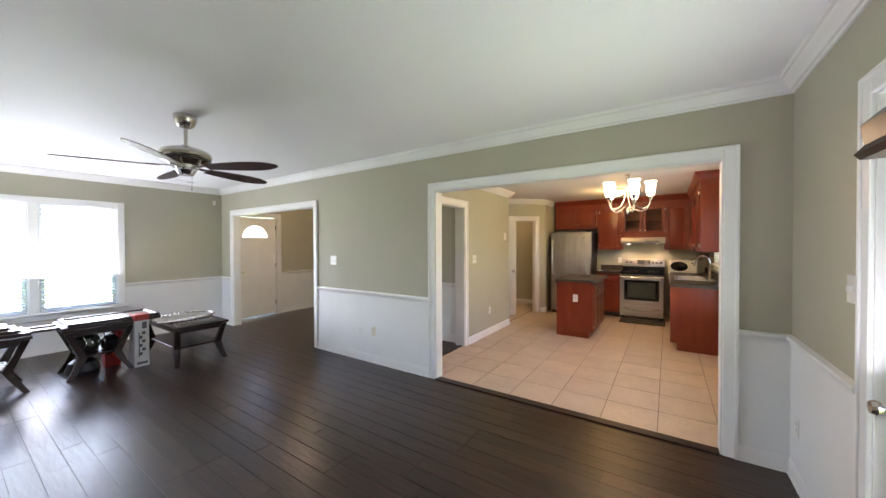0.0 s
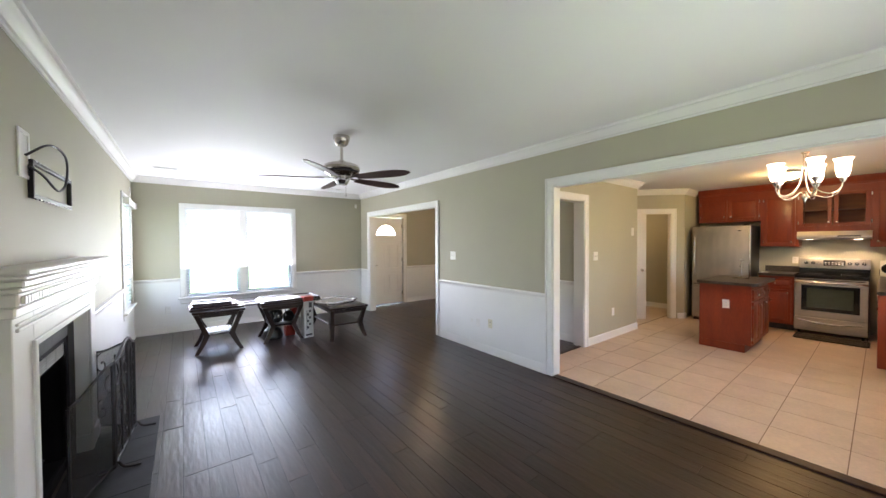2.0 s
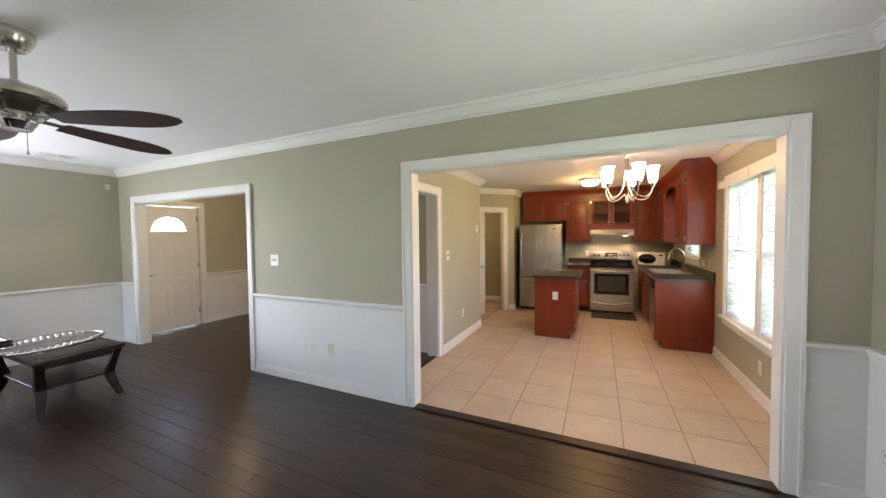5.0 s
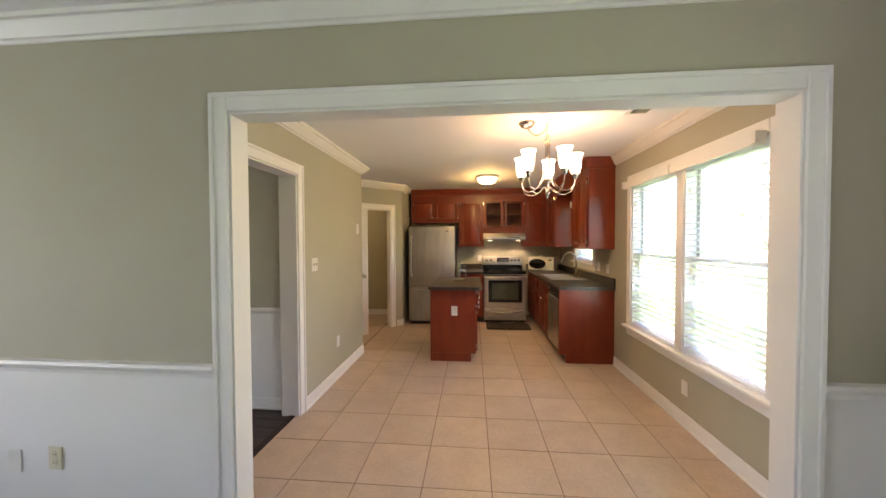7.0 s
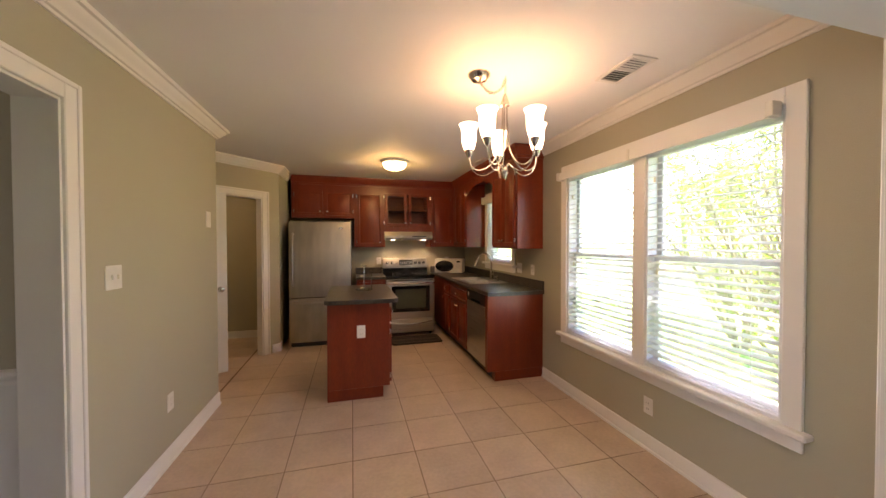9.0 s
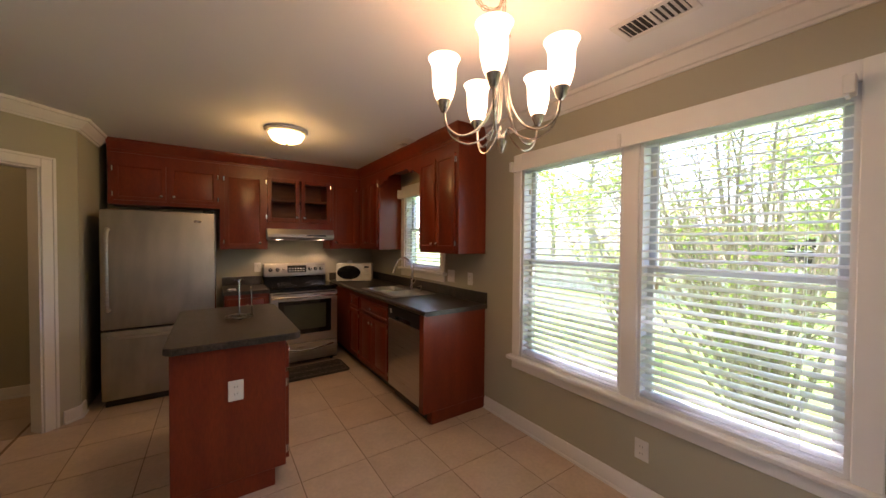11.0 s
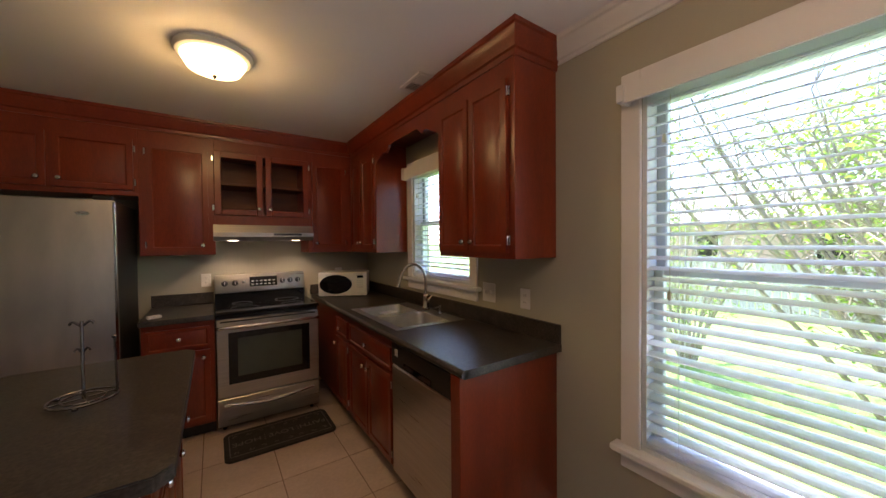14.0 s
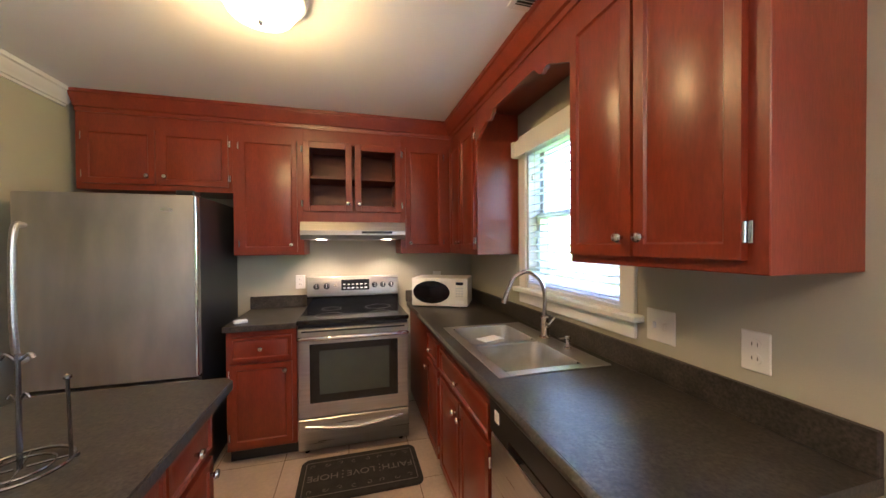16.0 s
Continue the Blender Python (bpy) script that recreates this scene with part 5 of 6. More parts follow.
def fireplace():
    f = thing("fireplace_mantel", "white painted fireplace mantel with dentil moulding around a dark slate surround", "fireplace mantel", (-0.60, SY, 0))
    w = 0.78
    part("pilaster", B((-w, 0, 0, -0.54, 0.09, 1.16), bevel=0.004), WHITE, f)
    part("pilaster", B((0.54, 0, 0, w, 0.09, 1.16), bevel=0.004), WHITE, f)
    part("frieze", B((-0.54, 0, 1.0, 0.54, 0.09, 1.16), bevel=0.004), WHITE, f)
    part("inner_moulding", B((-0.57, 0.088, 0, -0.54, 0.104, 1.03), (0.54, 0.088, 0, 0.57, 0.104, 1.03), (-0.54, 0.088, 1.0, 0.54, 0.104, 1.03), bevel=0.004), WHITE, f)
    part("outer_moulding", B((-w + 0.03, 0.088, 1.10, w - 0.03, 0.102, 1.115), (-w + 0.03, 0.088, 1.125, w - 0.03, 0.1, 1.135), bevel=0.003), WHITE, f)
    for q, (over, z0, z1, y) in enumerate(((0.02, 1.16, 1.205, 0.105), (0.03, 1.205, 1.262, 0.115), (0.05, 1.262, 1.285, 0.128), (0.07, 1.285, 1.315, 0.142), (0.09, 1.315, 1.335, 0.152), (0.1, 1.335, 1.358, 0.162))):
        part("shelf" if q == 5 else "moulding_step", B((-w - over, 0, z0, w + over, y, z1), bevel=0.007), WHITE, f)
    n = 46
    tooth = finish(B((-0.011, 0.114, 1.218, 0.011, 0.127, 1.248)), WHITE, 0)
    for i in range(n):
        part("dentil", tooth, WHITE, f, m=pose(-w + 0.01 + i * (2 * w - 0.02) / (n - 1), 0, 0))
    part("plinth", B((-w - 0.01, 0, 0, -0.53, 0.1, 0.12), (0.53, 0, 0, w + 0.01, 0.1, 0.12), bevel=0.005), WHITE, f)
    s = thing("fireplace_insert", "black metal firebox with louvred grilles in a slate surround", "fireplace", (-0.60, SY, 0))
    part("slate_surround", B((-0.54, 0.0, 0, -0.39, 0.02, 1.0), (0.39, 0.0, 0, 0.54, 0.02, 1.0), (-0.39, 0.0, 0.86, 0.39, 0.02, 1.0), bevel=0.002), SLATE, s)
    part("frame", B((-0.39, -0.01, 0.02, -0.355, 0.012, 0.86), (0.355, -0.01, 0.02, 0.39, 0.012, 0.86), (-0.355, -0.01, 0.825, 0.355, 0.012, 0.86), (-0.355, -0.01, 0.02, 0.355, 0.012, 0.08), bevel=0.003), SOOT, s)
    part("firebox", B((-0.37, -0.36, 0.0, 0.37, -0.35, 0.86), (-0.38, -0.36, 0.0, -0.37, -0.01, 0.86), (0.37, -0.36, 0.0, 0.38, -0.01, 0.86), (-0.37, -0.35, 0.72, 0.37, -0.01, 0.733), (-0.37, -0.35, 0.02, 0.37, -0.01, 0.06)), SOOT, s)
    for g in range(4):
        for j in range(7):
            part("louvre", B((-0.345 + g * 0.1775, -0.002, 0.748 + j * 0.0145, -0.187 + g * 0.1775, 0.008, 0.7555 + j * 0.0145)), GRILLE, s)
    part("grille_plate", B((-0.355, -0.012, 0.735, 0.355, -0.007, 0.855)), SOOT, s)
    part("log_grate", join(*[tube([(x, -0.28, 0.12), (x, -0.08, 0.12), (x, -0.06, 0.16)], 0.008, 6) for x in (-0.2, -0.1, 0, 0.1, 0.2)], tube([(-0.22, -0.2, 0.115), (0.22, -0.2, 0.115)], 0.008, 6)), IRON, s)
    part("log", tube([(-0.25, -0.2, 0.165), (0.24, -0.16, 0.17)], [0.05, 0.042], 10), BARK, s)
    h = thing("hearth", "flush dark slate hearth before the fireplace", kind="structure", at=(-0.60, SY, 0))
    for i in range(5):
        part("hearth_tile", B((-0.86 + i * 0.345, 0.02, -0.008, -0.86 + i * 0.345 + 0.341, 0.45, 0.005), bevel=0.001), SLATE, h)


fireplace()


def scroll_panel(p, q, h0, h1, parent, scrolls=True):
    """A screen panel from p to q on plan with heights h0, h1 at its two sides."""
    P, Q = Vector((*p, 0)), Vector((*q, 0))
    d = Q - P
    at = lambda t, z: P + d * t + Vector((0, 0, z))
    top = [(t, h0 + (h1 - h0) * (3 * t * t - 2 * t ** 3)) for t in [i / 12 for i in range(13)]]
    bars = [tube([at(0, 0.03), at(0, h0)], 0.009, 6), tube([at(1, 0.03), at(1, h1)], 0.009, 6), tube([at(0, 0.05), at(1, 0.05)], 0.008, 6), tube([at(t, z) for t, z in top], 0.009, 6)]
    if scrolls:
        hm = min(h0, h1)
        for zc, s in ((0.18, 1), (0.38, -1), (0.56, 1)):
            for side in (0.27, 0.73):
                pts = [at(side + s * (side - 0.5) * 0.5 + 0.2 * (k / 14) * math.cos(k * 0.55), zc * hm / 0.66 + 0.085 * (k / 14) * math.sin(k * 0.55)) for k in range(1, 15)]
                bars.append(tube(pts, 0.0045, 5))
        bars.append(tube([at(0.5, 0.05), at(0.5, hm - 0.02)], 0.006, 6))
    part("frame", join(*bars), IRON, parent)
    bm = bmesh.new()
    lower = [bm.verts.new(at(t, 0.05)) for t, z in top]
    upper = [bm.verts.new(at(t, z)) for t, z in top]
    for i in range(12):
        bm.faces.new((lower[i], lower[i + 1], upper[i + 1], upper[i]))
    part("mesh_panel", bm, MESH, parent, "fine black wire mesh")


fs = thing("fireplace_screen", "black wrought iron folding fireplace screen with mesh panels standing open", "fireplace screen", (0, 0, 0))
scroll_panel((-0.30, -3.64), (-0.70, -3.52), 0.60, 0.70, fs, False)
scroll_panel((-0.715, -3.515), (-1.075, -3.49), 0.70, 0.77, fs)
scroll_panel((-1.095, -3.488), (-1.29, -3.471), 0.77, 0.70, fs)
scroll_panel((-1.30, -3.475), (-1.43, -3.70), 0.70, 0.62, fs)
for x, y in ((-0.71, -3.505), (-1.30, -3.46)):
    part("foot", join(tube(arc([(x, y - 0.10, 0.008), (x, y - 0.03, 0.02), (x, y, 0.06), (x, y + 0.03, 0.02), (x, y + 0.11, 0.008)]), 0.007, 6)), IRON, fs)

tv = thing("tv_wall_mount", "black metal television wall bracket above the mantel", "television bracket", (-0.795, SY, 1.795))
part("bracket_frame", B((-0.38, 0.0, 0.075, 0.38, 0.022, 0.098), (-0.38, 0.0, -0.102, 0.38, 0.022, -0.079), (-0.38, 0.0, -0.079, -0.362, 0.022, 0.075), (0.362, 0.0, -0.079, 0.38, 0.022, 0.075), bevel=0.002), IRON, tv)
for x in [-0.33 + 0.06 * i for i in range(12)]:
    for z in (-0.1, 0.1):
        part("slot", B((x - 0.014, 0.021, z - 0.004 - 0.005, x + 0.014, 0.0235, z - 0.001)), GRILLE, tv)
rb = thing("recessed_wall_box", "white recessed media box high on the wall", "wall box", (-0.36, SY, 1.905))
part("flange", B((-0.075, 0, -0.12, -0.055, 0.008, 0.12), (0.055, 0, -0.12, 0.075, 0.008, 0.12), (-0.055, 0, 0.1, 0.055, 0.008, 0.12), (-0.055, 0, -0.12, 0.055, 0.008, -0.1), bevel=0.002), WHITE, rb)
part("back", B((-0.055, 0, -0.1, 0.055, 0.003, 0.1)), PLASTIC, rb)
cb = thing("cable", "looped black cable hanging from the media box", "cable", (-0.36, SY, 1.88))
part("lead", tube(arc([(0.0, 0.01, 0.02), (-0.1, 0.07, 0.10), (-0.3, 0.09, 0.08), (-0.42, 0.07, -0.04), (-0.3, 0.06, -0.12), (-0.12, 0.04, -0.06), (-0.02, 0.015, -0.03)], 8), 0.006, 7), BLACK, cb)

# ---- tables and what lies on them ----


def occasional_table(label, name, cx, cy, rz, L, W, H, leg_out, glass=False, category="side table"):
    """A table whose splayed legs pinch in at a low shelf and spread again to the floor."""
    t = thing(name, label, category, (cx, cy, 0), rz)
    part("tabletop", B((-L / 2, -W / 2, H - 0.032, L / 2, W / 2, H), bevel=0.008, seg=2), ESPRESSO, t)
    part("apron", B((-L / 2 + 0.05, -W / 2 + 0.05, H - 0.09, L / 2 - 0.05, W / 2 - 0.05, H - 0.033), bevel=0.003), ESPRESSO, t)
    sz = H * 0.42
    for sx in (-1, 1):
        for sy in (-1, 1):
            xt, yt = sx * (L / 2 - 0.045), sy * (W / 2 - 0.045)
            pts = [(xt, yt, H - 0.04), (xt - sx * 0.05, yt - sy * 0.015, H * 0.68), (xt - sx * 0.115, yt - sy * 0.03, sz), (xt - sx * 0.062, yt - sy * 0.014, H * 0.2), (xt + sx * (leg_out - 0.03), yt + sy * leg_out * 0.3, 0.0)]
            bm = bmesh.new()
            rings = []
            for (x, y, z), k in zip(pts, (0.030, 0.027, 0.036, 0.029, 0.023)):
                rings.append([bm.verts.new((x + a * k, y + b * k, z)) for a, b in ((-1, -1), (1, -1), (1, 1), (-1, 1))])
            for a, b in zip(rings, rings[1:]):
                for i in range(4):
                    bm.faces.new((a[i], a[(i + 1) % 4], b[(i + 1) % 4], b[i]))
            bm.faces.new(rings[0])
            bm.faces.new(rings[-1])
            bmesh.ops.bevel(bm, geom=bm.edges[:], offset=0.003, affect="EDGES")
            part("leg", bm, ESPRESSO, t)
    part("shelf", B((-L / 2 + 0.13, -W / 2 + 0.06, sz - 0.01, L / 2 - 0.13, W / 2 - 0.06, sz + 0.012), bevel=0.004), ESPRESSO, t)
    if glass:
        for i in range(3):
            a = -L / 2 + 0.05 + i * (L - 0.1) / 3
            part("glass_inset", B((a + 0.01, -W / 2 + 0.06, H, a + (L - 0.1) / 3 - 0.01, W / 2 - 0.06, H + 0.003), bevel=0.001), BLACKGLASS, t)
    return t


occasional_table("dark espresso end table with splayed legs under stacked frames", "end_table", -3.42, -2.78, 90, 0.60, 0.56, 0.56, 0.03)
occasional_table("dark espresso end table with splayed legs before the window", "end_table", -3.42, -1.98, 90, 0.60, 0.56, 0.56, 0.03)
occasional_table("dark espresso coffee table with splayed legs and glass insets", "coffee_table", -3.22, -1.17, 0, 1.15, 0.60, 0.49, 0.03, glass=True, category="coffee table")

pf = thing("patterned_tray", "black and white patterned tray on the end table shelf", "tray", (-3.42, -2.78, 0.248))
part("tray", B((-0.17, -0.16, 0, 0.17, 0.16, 0.012), bevel=0.003), PAPER, pf)
rr = random.Random(2)
square = finish(B((-0.021, -0.017, 0, 0.021, 0.017, 0.002)), BLACK, 0)
for i in range(6):
    for j in range(7):
        if (i + j) % 2:
            part("square", square, BLACK, pf, m=pose(-0.134 + 0.05 * i, -0.127 + 0.042 * j, 0.012))


def picture(label, cx, cy, z, rz, L, W, mtl=PHOTO, tilt=0.0, frame_w=0.05):
    p = thing("picture_frame", label, "picture frame", (cx, cy, z), rz)
    k = frame_w
    m = pose(0, 0, 0, tilt)
    part("frame", B((-L / 2, -W / 2, 0, L / 2, -W / 2 + k, 0.028), (-L / 2, W / 2 - k, 0, L / 2, W / 2, 0.028), (-L / 2, -W / 2 + k, 0, -L / 2 + k, W / 2 - k, 0.028), (L / 2 - k, -W / 2 + k, 0, L / 2, W / 2 - k, 0.028), bevel=0.005, m=m), ESPRESSO, p)
    part("print", B((-L / 2 + k, -W / 2 + k, 0.004, L / 2 - k, W / 2 - k, 0.012), m=m), mtl, p)
    return p


picture("dark wooden picture frame lying flat on the end table", -3.44, -2.80, 0.56, 92, 0.62, 0.46)
picture("dark wooden picture frame stacked on another", -3.46, -2.82, 0.589, 90, 0.54, 0.40, tilt=0)
picture("smaller dark picture frame at the top of the stack", -3.50, -2.84, 0.618, 88, 0.46, 0.34)
picture("small glazed picture frame bridging the two end tables", -3.42, -2.35, 0.5605, 90, 0.34, 0.28)
picture("large glazed picture frame lying on the end table", -3.44, -1.86, 0.56, 90, 0.84, 0.56)
picture("pale glazed picture frame lying on top of another", -3.44, -1.84, 0.589, 91, 0.80, 0.52, frame_w=0.035)
mr_ = thing("oval_mirror", "oval mirror with a shining beaded rim lying on the coffee table", "mirror", (-3.30, -1.16, 0.4935), 12)
part("glass", lathe([(0, 0), (0.98, 0), (1.0, 0.006), (0.97, 0.014), (0, 0.014)], 48, pose(0, 0, 0) @ Matrix.Diagonal((0.29, 0.4, 1, 1))), STONES, mr_)
bead = finish(lathe([(0, 0.004), (0.014, 0.010), (0.016, 0.02), (0.010, 0.028), (0, 0.03)], 10), CHROME)
for i in range(44):
    a = i * 2 * math.pi / 44
    part("bead", bead, CHROME, mr_, m=pose(0.262 * math.cos(a), 0.37 * math.sin(a), 0))

lb = thing("lamp_box", "tall white cardboard box with a red top beside the end table", "cardboard box", (-3.20, -1.64, 0), 95)
part("carton", B((-0.07, -0.075, 0, 0.07, 0.075, 0.63), bevel=0.003), PAPER, lb)
part("red_band", B((-0.0715, -0.0765, 0.56, 0.0715, 0.0765, 0.6315), bevel=0.002), RED, lb)
part("print_bars", B(*[(-0.012 + 0.03 * (i % 2) - 0.02, -0.0775, 0.14 + 0.05 * i, 0.012 + 0.03 * (i % 2) - 0.01, -0.0752, 0.175 + 0.05 * i) for i in range(6)], (-0.035, -0.0775, 0.12, -0.025, -0.0752, 0.42), (0.0, -0.0775, 0.46, 0.045, -0.0752, 0.54), (-0.05, -0.0775, 0.03, 0.05, -0.0752, 0.06)), INK, lb)
fx = thing("fan_bag", "clear plastic bag with dark and red parts on the table shelf", "plastic bag", (-3.42, -1.98, 0.248))
part("fan_housing", join(lathe([(0, 0), (0.1, 0.01), (0.13, 0.08), (0.11, 0.16), (0.04, 0.2), (0, 0.2)], 14, pose(0, -0.08, 0)), lathe([(0, 0), (0.08, 0.01), (0.09, 0.1), (0.05, 0.15), (0, 0.16)], 12, pose(0.02, 0.12, 0))), BLACK, fx)
part("red_part", lathe([(0, 0), (0.05, 0.0), (0.055, 0.1), (0.04, 0.22), (0, 0.23)], 14, pose(0.02, 0.2, 0)), RED, fx)
part("wrap", join(*[tube(arc([(0.1, -0.12 + 0.06 * i, 0.02), (0.13, -0.1 + 0.05 * i, 0.12), (0.05, -0.12 + 0.06 * i, 0.21)]), 0.006, 5) for i in range(4)]), CHROME, fx)
fl = thing("fan_motor_box", "dark and red boxed parts on the floor under the end table", "boxed parts", (-3.45, -1.98, 0))
part("base", lathe([(0, 0), (0.14, 0), (0.15, 0.04), (0.12, 0.13), (0.07, 0.17), (0, 0.175)], 22, pose(0.0, -0.1, 0)), BLACK, fl)
part("red_box", B((-0.12, 0.08, 0, 0.02, 0.22, 0.16), bevel=0.006), RED, fl)
part("black_box", B((-0.1, 0.10, 0.16, 0.0, 0.20, 0.22), bevel=0.006), BLACK, fl)

# ---- stand-in daylight lamps: west, south and dining windows, unseen glass of side door ----
for nm, m, sx, sz_ in (("window_daylight", pose(WX - 0.20, -2.29, 1.305, 90, 0, -90) @ pose(0, 0, 0, 0), 1.66, 1.5), ("side_window_daylight", pose(-4.18, SY - 0.20, 1.31, 90, 0, 0), 0.82, 1.48), ("dining_daylight", pose(EX + 0.2, 1.385, 1.31, 90, 0, 90), 1.62, 1.45), ("added_door_daylight", pose(EX + 0.2, -1.44, 1.09, 90, 0, 90), 0.55, 1.55)):
    d = bpy.data.lights.new(nm, "AREA")
    d.shape, d.size, d.size_y, d.energy, d.color = "RECTANGLE", sx, sz_, DAY * sx * sz_ * {"added_door_daylight": 0.33, "window_daylight": 0.92, "side_window_daylight": 0.12, "dining_daylight": 0.08}[nm], (0.93, 0.97, 1.0)
    ob = new(nm, d)
    # lamps lean upward to lift the ceiling; the door's is an added source
    ob.matrix_world = m @ pose(0, 0, 0, {"added_door_daylight": 56, "window_daylight": 38}.get(nm, 30))

# ---- outdoors ----
gm = bmesh.new()
gv = [gm.verts.new(p) for p in ((-400, -400, -0.38), (400, -400, -0.38), (400, 400, -0.38), (-400, 400, -0.38))]
gm.faces.new(gv)
solid("ground", gm, GRASS, "sunlit green lawn", kind="structure", smooth=0)


def leaves(points, size, rnd):
    verts, faces = [], []
    for p in points:
        a = Vector((rnd.gauss(0, 1), rnd.gauss(0, 1), rnd.gauss(0, 0.6))).normalized()
        b = a.cross(Vector((rnd.gauss(0, 1), rnd.gauss(0, 1), rnd.gauss(0, 1)))).normalized()
        s = size * rnd.uniform(0.6, 1.3)
        n = a.cross(b) * s * 0.15
        i = len(verts)
        verts += [tuple(p - a * s), tuple(p + b * s * 0.45 + n), tuple(p + a * s), tuple(p - b * s * 0.45 + n)]
        faces += [(i, i + 1, i + 2), (i, i + 2, i + 3)]
    me = bpy.data.meshes.new("leaves")
    me.from_pydata(verts, [], faces)
    me.materials.append(LEAF)
    return me


def shrub(label, x, y, z, height, spread, stems, n_leaf, size, seed, lean=(0, 0)):
    rnd = random.Random(seed)
    s = thing("flowering_shrub", label, "shrub", (x, y, z))
    bars, pts = [], []
    for i in range(stems):
        a = rnd.uniform(0, 2 * math.pi)
        r = spread * rnd.uniform(0.25, 1.0)
        h = height * rnd.uniform(0.7, 1.0)
        line = arc([(0.08 * math.cos(a), 0.08 * math.sin(a), 0), (r * 0.35 * math.cos(a) + lean[0] * 0.3, r * 0.35 * math.sin(a) + lean[1] * 0.3, h * 0.35), (r * 0.75 * math.cos(a + 0.2) + lean[0] * 0.7, r * 0.75 * math.sin(a + 0.2) + lean[1] * 0.7, h * 0.72), (r * math.cos(a + 0.3) + lean[0], r * math.sin(a + 0.3) + lean[1], h)], 5)
        bars.append(tube(line, [0.022 - 0.017 * k / (len(line) - 1) for k in range(len(line))], 5))
        for k in range(4, len(line), 1):
            for _ in range(2):
                d = Vector((rnd.gauss(0, 1), rnd.gauss(0, 1), rnd.uniform(0.1, 1.0))).normalized() * rnd.uniform(0.2, 0.5) * height / 2.6
                tip = line[k] + d
                bars.append(tube([line[k], line[k] + d * 0.5 + Vector((0, 0, 0.02)), tip], [0.006, 0.004, 0.002], 4))
                for _ in range(max(1, n_leaf // (stems * 24))):
                    pts.append(line[k] + d * rnd.uniform(0.2, 1.05) + Vector((rnd.gauss(0, 0.035), rnd.gauss(0, 0.035), rnd.gauss(0, 0.035))))
    part("branches", join(*bars), BARK, s)
    pts = [p for p in pts if p.x + x > EX + 0.55]
    part("foliage", leaves(pts, size, rnd), LEAF, s)
    return s


shrub("leafy spring shrub with many thin branches outside the dining window", 4.85, 1.2, -0.38, 3.3, 1.5, 40, 6500, 0.021, 5, lean=(0.1, 0.45))
shrub("leafy spring shrub beside the dining window", 7.2, 3.6, -0.38, 3.0, 1.5, 20, 3600, 0.022, 8)


def tree(label, x, y, h, r, seed):
    rnd = random.Random(seed)
    t = thing("garden_tree", label, "tree", (x, y, -0.38))
    trunk = arc([(0, 0, 0), (0.1, 0.05, h * 0.25), (0.0, 0.15, h * 0.5), (0.15, 0.1, h * 0.8)], 5)
    bars, pts = [tube(trunk, [0.2 - 0.14 * k / (len(trunk) - 1) for k in range(len(trunk))], 10)], []
    for i in range(16):
        p = trunk[rnd.randint(5, len(trunk) - 1)]
        a, l = rnd.uniform(0, 6.28), r * rnd.uniform(0.5, 1.0)
        q = p + Vector((l * math.cos(a), l * math.sin(a), h * rnd.uniform(0.05, 0.3)))
        bars.append(tube([p, (p + q) / 2 + Vector((0, 0, 0.15)), q], [0.06, 0.04, 0.015], 6))
        for c in range(5):
            cc = p.lerp(q, rnd.uniform(0.4, 1.05)) + Vector((rnd.gauss(0, 0.4), rnd.gauss(0, 0.4), rnd.gauss(0, 0.3)))
            for _ in range(45):
                pts.append(cc + Vector((rnd.gauss(0, 0.35), rnd.gauss(0, 0.35), rnd.gauss(0, 0.25))))
    part("trunk", join(*bars), BARK, t)
    part("crown", leaves(pts, 0.1, rnd), LEAF, t)


tree("broad leafy tree on the lawn", 15.5, 9.5, 7.5, 3.2, 1)
tree("tall leafy tree behind the lawn", 19.0, 2.0, 8.0, 3.4, 2)
tree("leafy tree at the edge of the lawn", 14.0, -5.0, 7.0, 3.0, 3)
tree("leafy tree near the neighbouring house", 21.0, 16.0, 8.5, 3.6, 4)
fe = thing("wooden_fence", "weathered wooden board fence across the lawn", "fence", (12.5, 8.0, -0.38))
board = finish(B((-0.01, -0.07, 0.05, 0.01, 0.07, 1.25), bevel=0.003), FENCE)
for i in range(80):
    part("board", board, FENCE, fe, m=pose(0, -6 + i * 0.155, 0))
part("rail", B((0.01, -6, 0.35, 0.05, 6.3, 0.43), (0.01, -6, 0.95, 0.05, 6.3, 1.03)), FENCE, fe)
hs = thing("brick_house", "single-storey red brick neighbouring house with a grey roof", "house", (27, 4, -0.38))
part("wall", B((-4, -7, 0, 4, 7, 2.7)), BRICK, hs)
bm = bmesh.new()
v = [bm.verts.new(p) for p in ((-4.5, -7.5, 2.7), (4.5, -7.5, 2.7), (4.5, 7.5, 2.7), (-4.5, 7.5, 2.7), (0, -7.5, 4.6), (0, 7.5, 4.6))]
for f in ((0, 1, 2, 3), (0, 4, 5, 3), (1, 2, 5, 4), (0, 1, 4), (3, 5, 2)):
    bm.faces.new([v[i] for i in f])
part("roof", bm, ROOF, hs, smooth=0)
for y in (-4.5, 0, 4.5):
    w_ = part("window", B((-4.05, y - 0.6, 0.9, -4.0, y + 0.6, 2.2), bevel=0.01), WHITE, hs)
    part("pane", B((-4.06, y - 0.52, 0.98, -4.05, y + 0.52, 1.52), (-4.06, y - 0.52, 1.58, -4.05, y + 0.52, 2.12)), BLACKGLASS, w_)

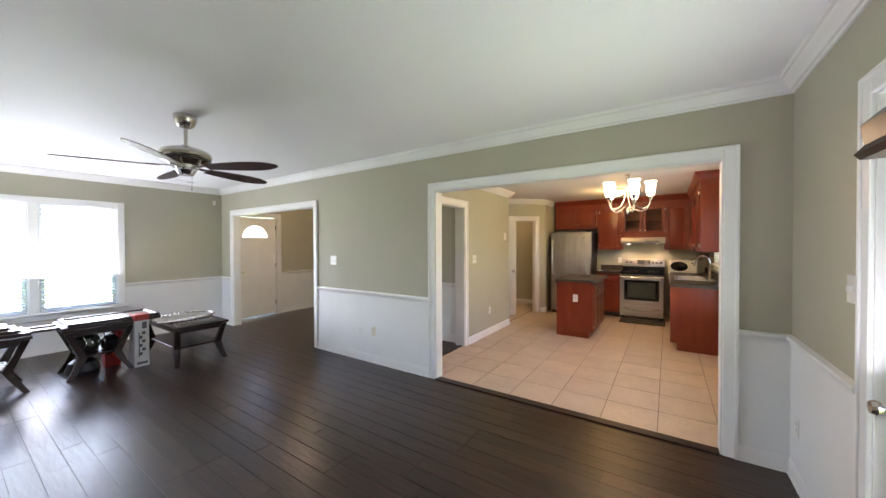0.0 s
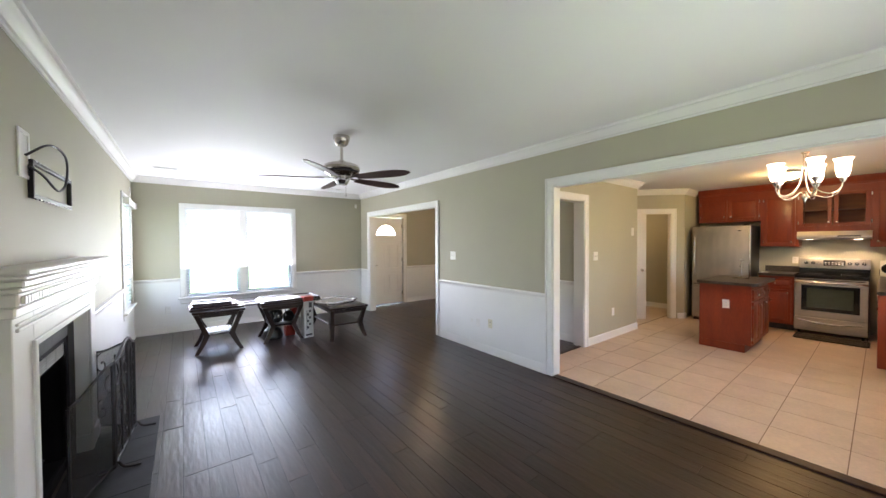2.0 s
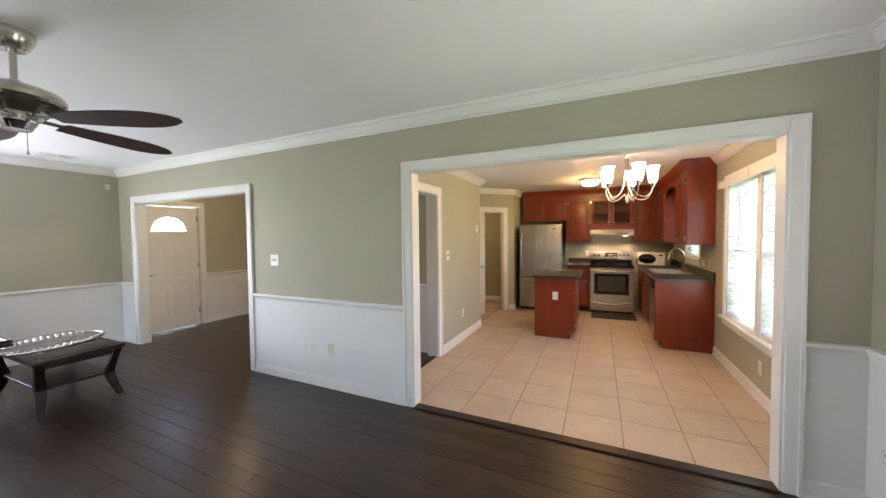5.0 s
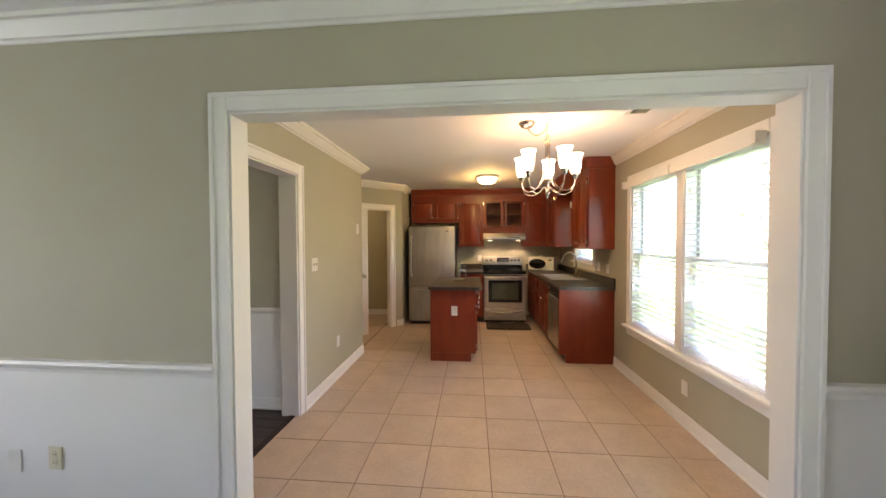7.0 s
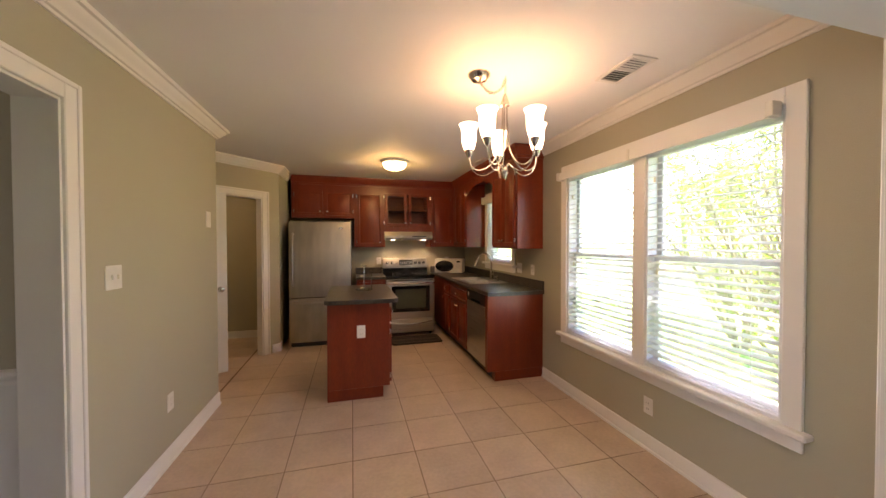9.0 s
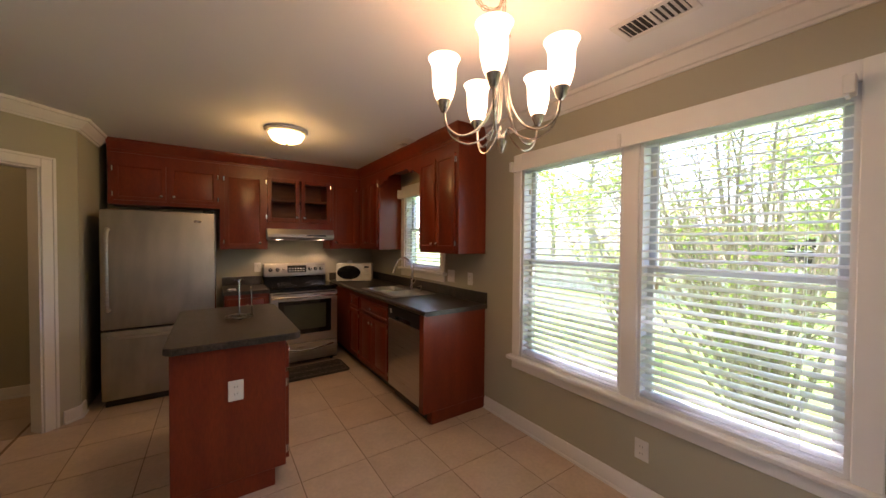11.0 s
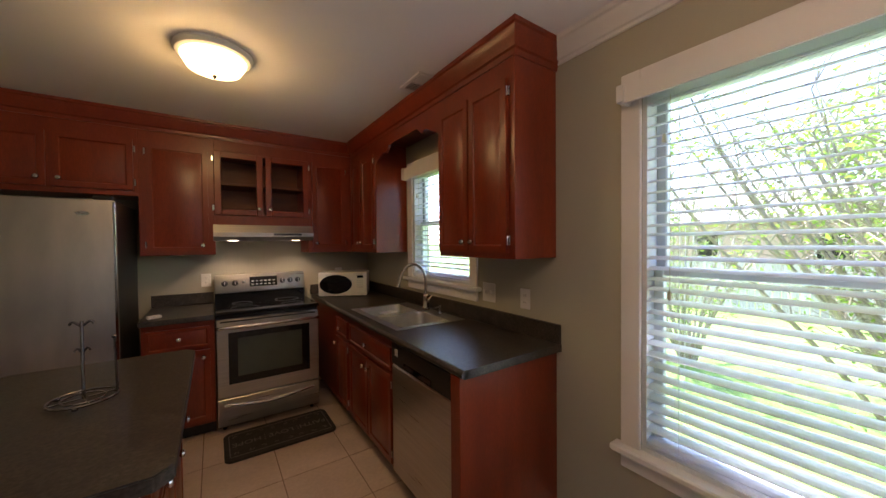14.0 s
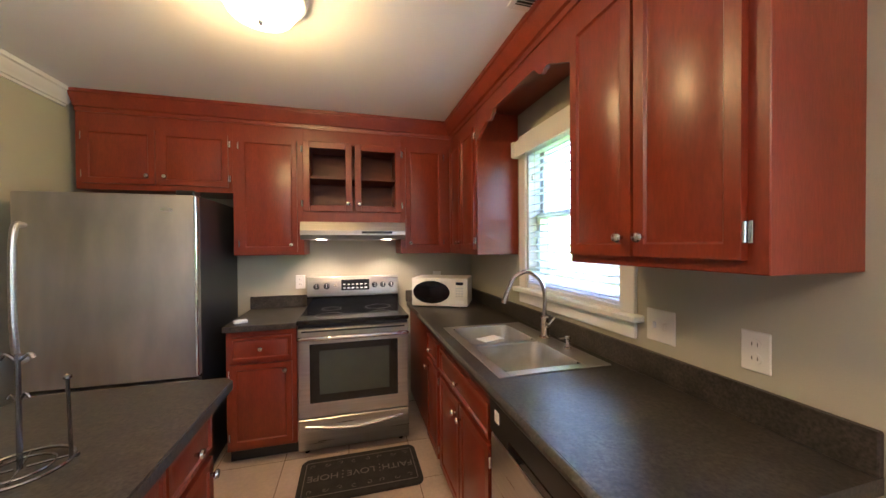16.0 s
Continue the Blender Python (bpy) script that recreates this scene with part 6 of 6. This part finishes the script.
# ---- floors: planks and tiles ----
wood_floor = tagged(new("floor", finish(B((WX, SY, -0.0095, EX, 0.0, -0.006), (WX, 0.0, -0.0095, -0.315, 2.1, -0.006)), GAP, 0)), "dark hand-scraped wood plank floor", kind="structure")
tile_floor = tagged(new("floor", finish(B((-0.2, 0.2, -0.0039, 0.0, 0.4, -0.0035)), GROUT, 0)), "beige glazed square floor tiles with brown grout", kind="structure")
PW = 0.127
rnd = random.Random(11)
plank_meshes = {}


def plank(x0, x1, y0, y1):
    key = (round(x1 - x0, 3), round(y1 - y0, 3))
    if key not in plank_meshes:
        L, W = key
        bm = B((-L / 2 + 0.0013, -W / 2 + 0.0013, -0.007, L / 2 - 0.0013, W / 2 - 0.0013, -0.0018))
        bm.faces.ensure_lookup_table()
        topf = max(bm.faces, key=lambda f: f.calc_center_median().z)
        bmesh.ops.inset_region(bm, faces=[topf], thickness=0.006, depth=0.0032)
        plank_meshes[key] = finish(bm, PLANK, 0)
    part("plank", plank_meshes[key], PLANK, wood_floor, m=pose((x0 + x1) / 2, (y0 + y1) / 2, -0.0014 + rnd.uniform(-0.0003, 0.0003), rnd.uniform(-0.5, 0.5), rnd.uniform(-0.05, 0.05)))


row = 0
y = 0.0
while y > SY:
    y0 = max(y - PW, SY)
    x = EX
    first = 0.4 + 0.15 * ((row * 5) % 7)
    while x > WX:
        L = first if x == EX else rnd.choice((0.6, 0.9, 1.2, 1.2, 1.5))
        nx = max(x - L, WX)
        if nx - WX < 0.2:
            nx = WX
        plank(nx, x, y0, y)
        x = nx
    y, row = y - PW, row + 1
y = 0.0
while y < 2.1:
    y1 = min(y + PW, 2.1)
    start = -0.315 if y < 1.3 else -2.6
    if y < 0.1:
        start = -1.9
    x = start
    first = 0.35 + 0.15 * ((row * 3) % 7)
    while x > WX:
        L = first if x == start else rnd.choice((0.9, 1.2, 1.5))
        nx = max(x - L, WX)
        if nx - WX < 0.2:
            nx = WX
        plank(nx, x, y, y1)
        x = nx
    y, row = y + PW, row + 1

tile_meshes = {}


def tile(x0, x1, y0, y1):
    g = 0.0028
    a, b, c_, d = x0 + g, x1 - g, y0 + g, y1 - g
    if b - a < 0.02 or d - c_ < 0.02:
        return
    key = (round(b - a, 3), round(d - c_, 3))
    if key not in tile_meshes:
        bm = B((-key[0] / 2, -key[1] / 2, -0.006, key[0] / 2, key[1] / 2, -0.0015))
        bm.faces.ensure_lookup_table()
        topf = max(bm.faces, key=lambda f: f.calc_center_median().z)
        bmesh.ops.inset_region(bm, faces=[topf], thickness=0.003, depth=0.0015)
        tile_meshes[key] = finish(bm, TILE, 0)
    part("tile", tile_meshes[key], TILE, tile_floor, m=pose((a + b) / 2, (c_ + d) / 2, 0, rnd.uniform(-0.06, 0.06), rnd.uniform(-0.06, 0.06)))


TP = 0.41
for i in range(-5, 8):
    for j in range(0, 14):
        x0, y0 = 0.085 + TP * i, 0.065 + TP * (j - 0)
        x1, y1 = x0 + TP, y0 + TP
        if i >= -1:
            tile(max(x0, -0.31), min(x1, EX), y0, min(y1, NY))
        elif y1 > 2.7 and x0 > -1.95:
            tile(x0, min(x1, -0.31), max(y0, 2.75), min(y1, 5.2))
